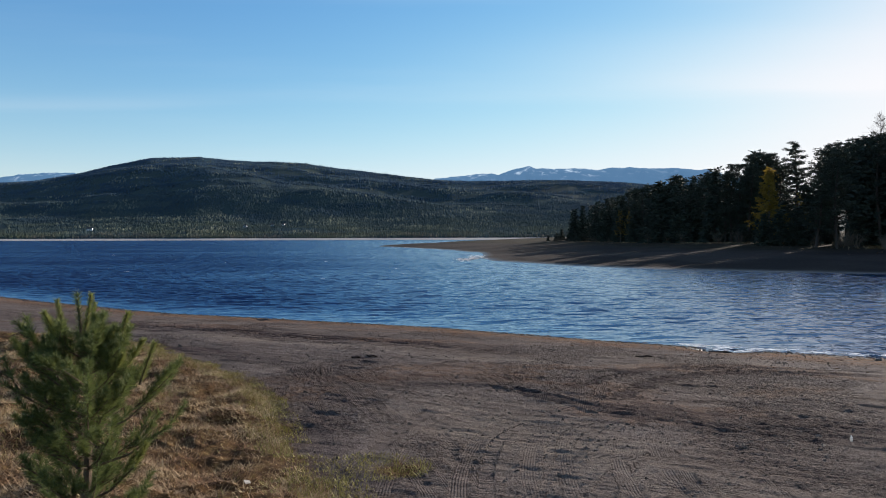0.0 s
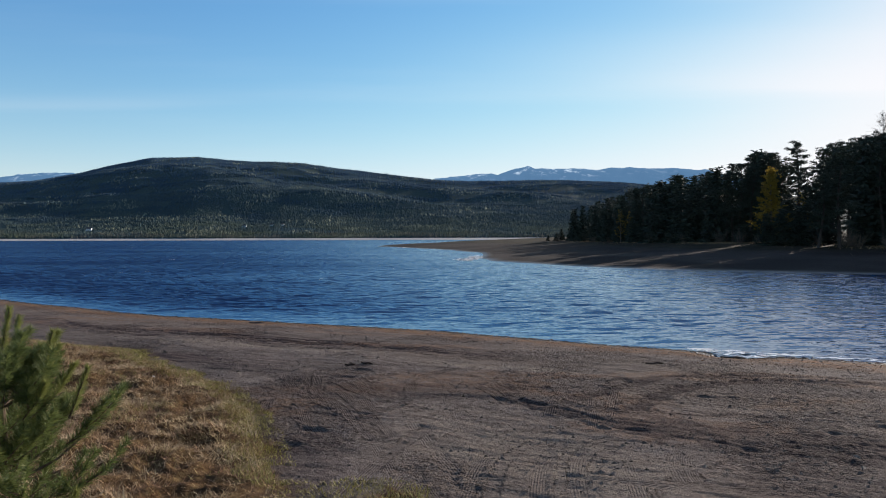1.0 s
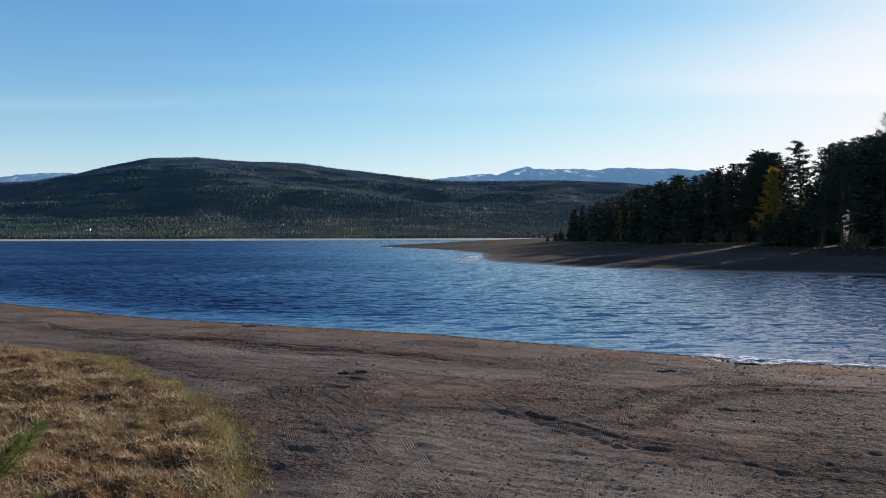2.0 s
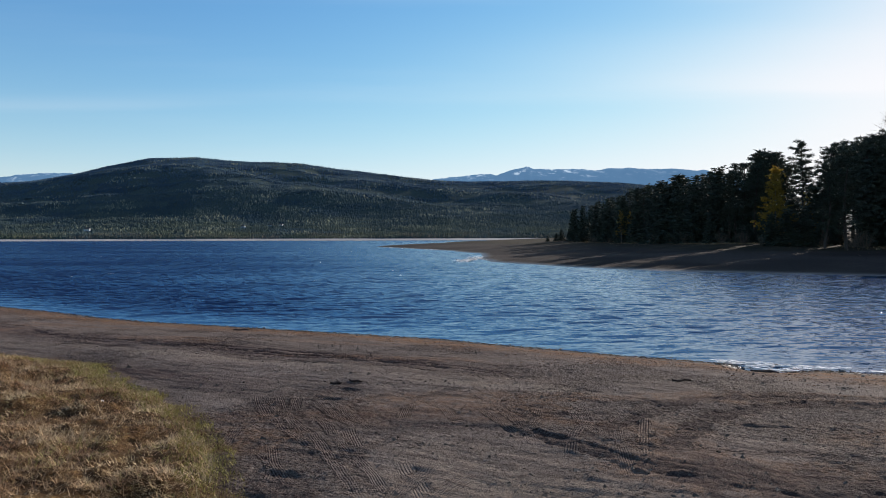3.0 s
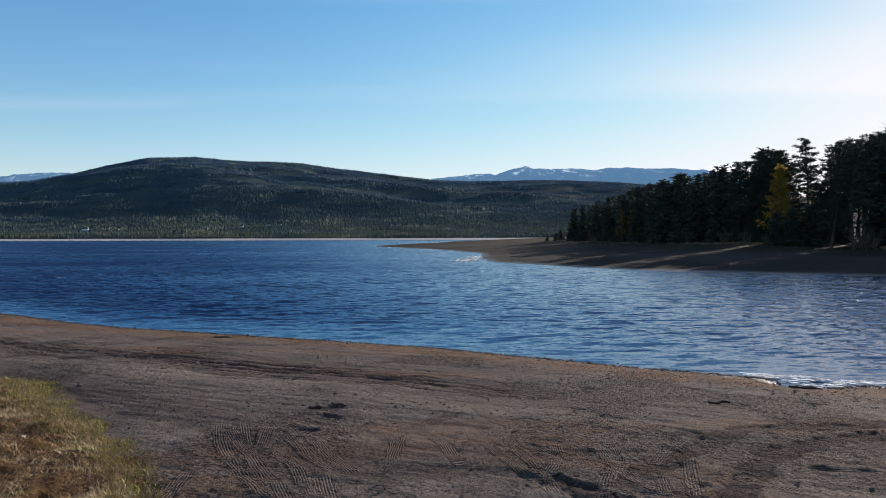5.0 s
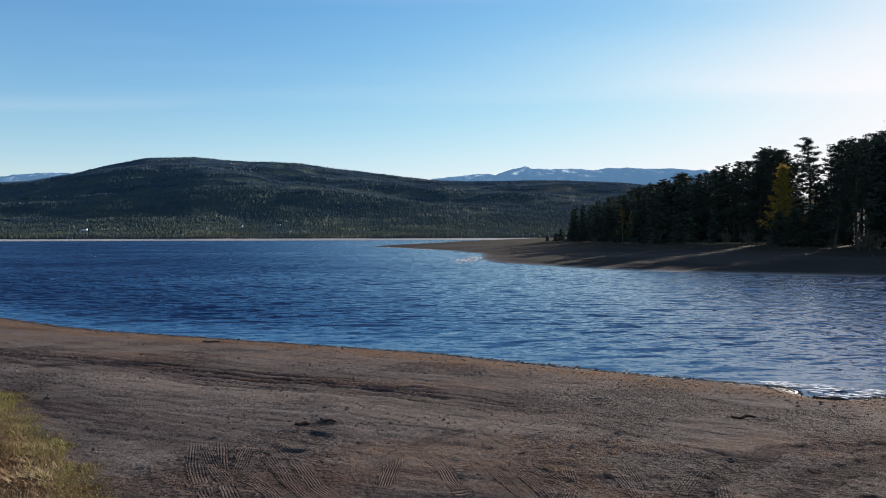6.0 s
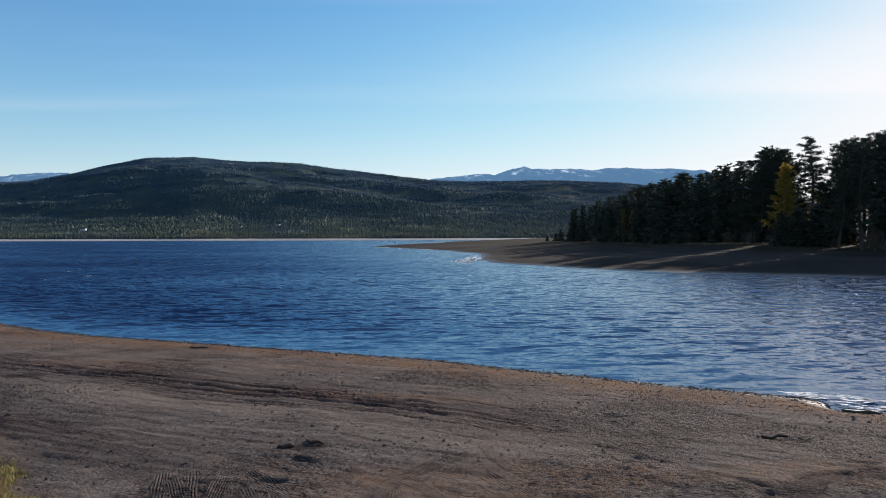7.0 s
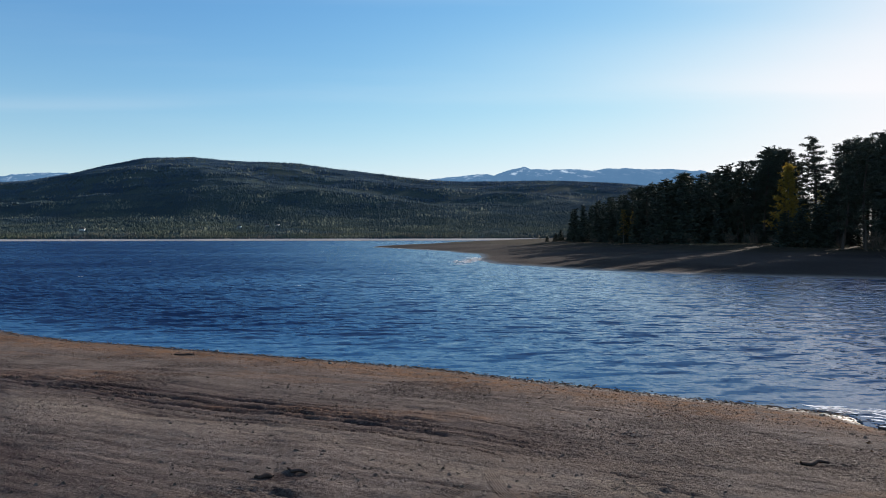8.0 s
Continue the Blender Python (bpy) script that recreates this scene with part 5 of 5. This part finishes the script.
make_sapling(-2.49, 4.45, 1.95)
tagged(plant(SHRUB_KINDS[0], -3.05, 4.35, 0.62, 2.6, 0.5, "dead brown weed stalks in the grass", "weeds", "dead weeds"))
plant(SHRUB_KINDS[1], -3.35, 4.9, 0.50, 2.6, 1.9, "dead brown weed stalks in the grass", "weeds", "dead weeds")


def make_shore_grass():
    """Pale dead grass along the foot of the wood on the peninsula."""
    rng = np.random.default_rng(88)
    n = 9000
    s = rng.random(n) ** 0.8 * 0.9
    x, y, _ = wood_line(s)
    back = rng.gamma(2.0, 1.6, n)
    x, y = x - 0.75 * back + rng.normal(0, 0.8, n), y - 0.75 * back + rng.normal(0, 0.8, n)
    z = base_height(x, y)[0]
    keep = fbm(x * 0.25, y * 0.25, 3) > -0.06
    x, y, z = x[keep], y[keep], z[keep]
    n = len(x)
    a = rng.uniform(0, 6.283, n)
    ln = rng.uniform(0.25, 0.7, n)
    root = np.stack([x, y, z - 0.03], 1)
    wv = np.stack([-np.sin(a), np.cos(a), 0 * a], 1) * 0.035
    tip = root + np.stack([np.cos(a) * 0.7, np.sin(a) * 0.7, 0.5 + 0 * a], 1) * ln[:, None]
    v = np.stack([root - wv, root + wv, tip], 1).reshape(-1, 3)
    ob = mesh_object("shore_grass", v, np.arange(3 * n).reshape(-1, 3), M_STRAW, False)
    tagged(ob, "pale dead grass along the foot of the wood", "grass", kind="stuff")


make_shore_grass()


# ---------------------------------------------------------------- along the water's edge
def lump(rng, size, squash=0.6):
    """A rounded, uneven stone: a small subdivided icosahedron pushed in and out."""
    bm = bmesh.new()
    bmesh.ops.create_icosphere(bm, subdivisions=2, radius=1.0)
    off = Vector(rng.uniform(-50, 50, 3))
    for v in bm.verts:
        k = 1 + 0.45 * noise.noise(v.co * 1.1 + off) + 0.15 * noise.noise(v.co * 3.0 + off)
        v.co = Vector((v.co.x * k, v.co.y * k * 0.8, v.co.z * k * squash)) * size
    me = bpy.data.meshes.new("stone")
    bm.to_mesh(me)
    bm.free()
    return me


def shore_place(x, inland):
    """A place that far inland of the water's edge at that x."""
    y = float(np.interp(x, SHORE_X, SHORE_Y)) - inland
    for _ in range(4):
        d = float(near_inland(np.array([x]), np.array([y]))[0])
        y += (d - inland)
    return y


def make_shore_stones():
    rng = np.random.default_rng(15)
    for i in range(46):
        x = rng.uniform(-16, 13) if i < 28 else rng.uniform(4, 12)
        y = shore_place(x, rng.uniform(-0.5, 0.9))
        size = 0.018 + 0.055 * rng.random() ** 2
        me = lump(rng, size)
        me.materials.append(M_STONE)
        ob = new("stone", me)
        ob.matrix_basis = pose(x, y, max(height_at(x, y), -0.03) + size * 0.2, rng.uniform(-15, 15), 0, rng.uniform(0, 360))
        tagged(ob, "small wet dark stone at the water's edge", "stone", "stones at the water's edge")


def make_wrack():
    """Bark, twigs and peat crumbs washed up along the edge, and scattered on the sand."""
    rng = np.random.default_rng(19)
    n = 11000
    x = rng.uniform(-26, 15, n)
    off = np.where(rng.random(n) < 0.55, rng.normal(0.12, 0.16, n), rng.gamma(1.6, 0.9, n))
    y = np.interp(x, SHORE_X, SHORE_Y) - off
    for _ in range(3):
        y += near_inland(x, y) - off
    keep = off > -0.25
    x, y, off = x[keep], y[keep], off[keep]
    n = len(x)
    z = np.maximum(surface(x, y)[0], 0.0)
    a = rng.normal(-0.35, 0.7, n)
    ln = (rng.gamma(2.0, 0.014, n) + 0.010) * np.where(off > 0.45, 0.6, 1.0)
    wd, ht = ln * rng.uniform(0.2, 0.6, n), rng.uniform(0.004, 0.020, n)
    e1 = np.stack([np.cos(a), np.sin(a), rng.normal(0, 0.1, n)], 1) * ln[:, None]
    e2 = np.stack([-np.sin(a), np.cos(a), 0 * a], 1) * wd[:, None]
    c = np.stack([x, y, z], 1)
    up = np.stack([0 * x, 0 * x, ht], 1)
    v = np.stack([c + e1, c + e2, c - e1, c - e2, c + up + 0.3 * e1 * rng.normal(0, 1, n)[:, None]], 1).reshape(-1, 3)
    f = (np.arange(n)[:, None, None] * 5 + np.array([[0, 1, 4], [1, 2, 4], [2, 3, 4], [3, 0, 4]])[None]).reshape(-1, 3)
    ob = mesh_object("drift_litter", v, f, M_WRACK, False)
    tagged(ob, "dark bark crumbs and rusty litter washed up along the water", "litter", kind="stuff")


def make_clods():
    """Loose crumbs of sand thrown up by wheels."""
    rng = np.random.default_rng(23)
    n = 26000
    x, y = rng.uniform(-9, 13, n), rng.uniform(3.0, 21, n)
    z, bank = surface(x, y)
    d = near_inland(x, y)
    patch = fbm(x * 0.7 + 40, y * 0.9 + 9, 4)
    keep = (bank < 0.1) & (d > 1.2) & (patch + rng.normal(0, 0.08, n) > 0.02)
    x, y, z = x[keep], y[keep], z[keep] - 0.012
    n = len(x)
    s = rng.gamma(2.0, 0.0035, n) + 0.004
    v = []
    for dx, dy, dz in ((1, 0, 0), (-0.5, 0.87, 0), (-0.5, -0.87, 0), (0, 0, 1.0)):
        v.append(np.stack([x + s * (dx * 1.5 + rng.normal(0, 0.35, n)), y + s * (dy + rng.normal(0, 0.35, n)), z + s * (dz * rng.uniform(0.6, 1.5, n)) + 0.010], 1))
    f = (np.arange(n)[:, None, None] * 4 + np.array([[0, 1, 3], [1, 2, 3], [2, 0, 3]])[None]).reshape(-1, 3)
    ob = mesh_object("sand_clods", np.stack(v, 1).reshape(-1, 3), f, M_CLOD, False)
    tagged(ob, "loose grey-brown crumbs of damp sand", "sand", kind="stuff")


def make_driftwood(x, y, length, thick, turn, label):
    rng = np.random.default_rng(int(100 * length) + int(10 * abs(x)))
    pts, rad = [], []
    for i in range(7):
        s = i / 6 - 0.5
        pts.append((s * length, 0.06 * length * math.sin(5 * s) + rng.normal(0, 0.01), 0.01 * math.sin(9 * s)))
        rad.append(thick * (0.55 + 0.45 * math.cos(2.4 * s)) * rng.uniform(0.8, 1.2))
    v, f = tube(pts, rad, 7)
    ob = mesh_object("driftwood", v, f, M_DRIFT)
    ob.matrix_basis = pose(x, y, float(surface(np.array([x]), np.array([y]))[0][0]) + thick * 0.4, 0, 0, turn)
    return tagged(ob, label, "driftwood")


def make_bottle(x, y):
    """A small discarded white plastic bottle lying on the sand."""
    thing = new("plastic_bottle")
    thing.matrix_basis = pose(x, y, float(surface(np.array([x]), np.array([y]))[0][0]) + 0.02, 0, 0, 10)
    prof = [(0.0, 0.018), (0.006, 0.021), (0.065, 0.021), (0.080, 0.017), (0.088, 0.009), (0.095, 0.009)]
    v, f = tube([(0, 0, p[0]) for p in prof], [p[1] for p in prof], 14)
    thing.scale = (0.7, 0.7, 0.7)
    part("body", (v, f), M_WHITE, thing)
    v, f = tube([(0, 0, 0.094), (0, 0, 0.096), (0, 0, 0.105), (0, 0, 0.106)], [0.006, 0.011, 0.011, 0.003], 12)
    part("cap", (v, f), M_WHITE, thing)
    tagged(thing, "small white plastic bottle dropped on the sand", "bottle")


def make_paper(x, y, size):
    bm = bmesh.new()
    bmesh.ops.create_grid(bm, x_segments=6, y_segments=5, size=size)
    for v in bm.verts:
        v.co.z = 0.25 * size * noise.noise(v.co * 30 + Vector((x, y, 0)))
    me = bpy.data.meshes.new("paper_scrap")
    bm.to_mesh(me)
    bm.free()
    me.materials.append(M_PALE)
    ob = new("paper_scrap", me)
    ob.matrix_basis = pose(x, y, float(surface(np.array([x]), np.array([y]))[0][0]) + 0.05, 20, 10, 35)
    tagged(ob, "crumpled pale scrap of paper in the grass", "litter")


def make_foam():
    """Thin broken wash of foam where the wind drives ripples on to the point and the near shore."""
    rng = np.random.default_rng(50)
    verts, faces = [], []
    def fleck(x, y, a, ln, wd):
        k = len(verts)
        m = 7
        for i in range(m + 1):
            s = i / m - 0.5
            w = wd * (1 - 4 * s * s) * rng.uniform(0.5, 1.2)
            cx, cy = x + s * ln * math.cos(a), y + s * ln * math.sin(a) + rng.normal(0, 0.03 * ln)
            verts.append((cx - w * math.sin(a), cy + w * math.cos(a), 0.045))
            verts.append((cx + w * math.sin(a), cy - w * math.cos(a), 0.045))
        for i in range(m):
            faces.append((k + 2 * i, k + 2 * i + 2, k + 2 * i + 3, k + 2 * i + 1))
    for i in range(70):
        x = rng.uniform(7.2, 9.3)
        fleck(x, shore_place(x, rng.uniform(-0.34, 0.0)), rng.normal(-0.35, 0.25), rng.uniform(0.15, 0.55), rng.uniform(0.015, 0.05))
    for i in range(64):
        s = rng.random()
        fleck(3.2 + 4.0 * s + rng.normal(0, 0.8), 96 + 22 * s + rng.normal(0, 3), rng.normal(1.1, 0.3), rng.uniform(1.5, 5.0), rng.uniform(0.10, 0.35))
    for i in range(26):
        s = rng.random()
        fleck(-22 + 24 * s + rng.normal(0, 1), 255 - 70 * s + rng.normal(0, 3), rng.normal(-1.2, 0.2), rng.uniform(2, 6.0), rng.uniform(0.10, 0.4))
    for i in range(40):
        x = rng.uniform(7.4, 13.0)
        fleck(x, shore_place(x, rng.uniform(-0.5, -0.05)), rng.normal(-0.45, 0.25), rng.uniform(0.15, 0.7), rng.uniform(0.008, 0.03))
    for i in range(34):
        y = rng.uniform(45, 240)
        fleck(rng.uniform(-0.62, -0.02) * y, y, rng.normal(0.6, 0.3), rng.uniform(0.3, 0.9), rng.uniform(0.03, 0.10))
    ob = mesh_object("foam", verts, faces, M_FOAM)
    tagged(ob, "thin white foam breaking along the point", "foam", kind="stuff")


# ---------------------------------------------------------------- houses across the lake
def make_house(x, y, w, turn):
    """A small pale wooden house with a pitched dark roof, a door and windows."""
    thing = new("house")
    thing.matrix_basis = pose(x, y, height_at(x, y) - 0.4, 0, 0, turn)
    d, h, r = w * 0.7, w * 0.42, w * 0.30
    v = [(-w / 2, -d / 2, 0), (w / 2, -d / 2, 0), (w / 2, d / 2, 0), (-w / 2, d / 2, 0), (-w / 2, -d / 2, h), (w / 2, -d / 2, h), (w / 2, d / 2, h), (-w / 2, d / 2, h), (-w / 2, 0, h + r), (w / 2, 0, h + r)]
    f = [(0, 1, 5), (0, 5, 4), (1, 2, 6), (1, 6, 5), (2, 3, 7), (2, 7, 6), (3, 0, 4), (3, 4, 7), (4, 7, 8), (5, 9, 6)]
    part("wall", (v, f), M_PAINT, thing)
    e = 0.4
    rv, rf = [], []
    for sgn in (-1, 1):
        k = len(rv)
        rv += [(-w / 2 - e, sgn * (d / 2 + e), h - 0.25), (w / 2 + e, sgn * (d / 2 + e), h - 0.25), (w / 2 + e, 0, h + r + 0.15), (-w / 2 - e, 0, h + r + 0.15)]
        rv += [(p[0], p[1], p[2] + 0.2) for p in rv[k:k + 4]]
        rf += [(k, k + 1, k + 2), (k, k + 2, k + 3), (k + 4, k + 6, k + 5), (k + 4, k + 7, k + 6), (k, k + 4, k + 5), (k, k + 5, k + 1)]
    part("roof", (rv, rf), M_ROOF, thing)
    for i in (-1, 1):
        cx = i * w * 0.26
        q = [(cx - 0.6, -d / 2 - 0.03, h * 0.35), (cx + 0.6, -d / 2 - 0.03, h * 0.35), (cx + 0.6, -d / 2 - 0.03, h * 0.75), (cx - 0.6, -d / 2 - 0.03, h * 0.75)]
        part("window", (q + [(p[0], p[1] + 0.02, p[2]) for p in q], [(0, 1, 2), (0, 2, 3)]), M_DARKGLASS, thing)
    q = [(-0.5, -d / 2 - 0.03, 0.2), (0.5, -d / 2 - 0.03, 0.2), (0.5, -d / 2 - 0.03, 2.2), (-0.5, -d / 2 - 0.03, 2.2)]
    part("door", (q + [(p[0], p[1] + 0.02, p[2]) for p in q], [(0, 1, 2), (0, 2, 3)]), M_ROOF, thing)
    tagged(thing, "small pale wooden house in a clearing across the lake", "house", "houses across the lake")


for hx, hy, hw, ht in HOUSES:
    make_house(hx, hy, hw, ht)
make_shore_stones()
make_wrack()
make_clods()
make_foam()
make_driftwood(-6.85, 25.0, 0.55, 0.035, -12, "short dark log washed up near the water")
make_driftwood(-1.95, 14.60, 0.20, 0.030, 10, "short stub of dark wet wood beside a dug hollow")
make_driftwood(-1.62, 14.78, 0.26, 0.02, -30, "dark wet stick beside a dug hollow")
make_driftwood(4.7, 15.35, 0.4, 0.03, 8, "dark wet stick half buried in sand")
make_driftwood(7.6, 17.95, 0.6, 0.04, -25, "dark branch lying at the water's edge")
make_bottle(5.26, 8.43)
make_paper(-2.03, 6.75, 0.030)
make_paper(-5.1, 12.4, 0.020)
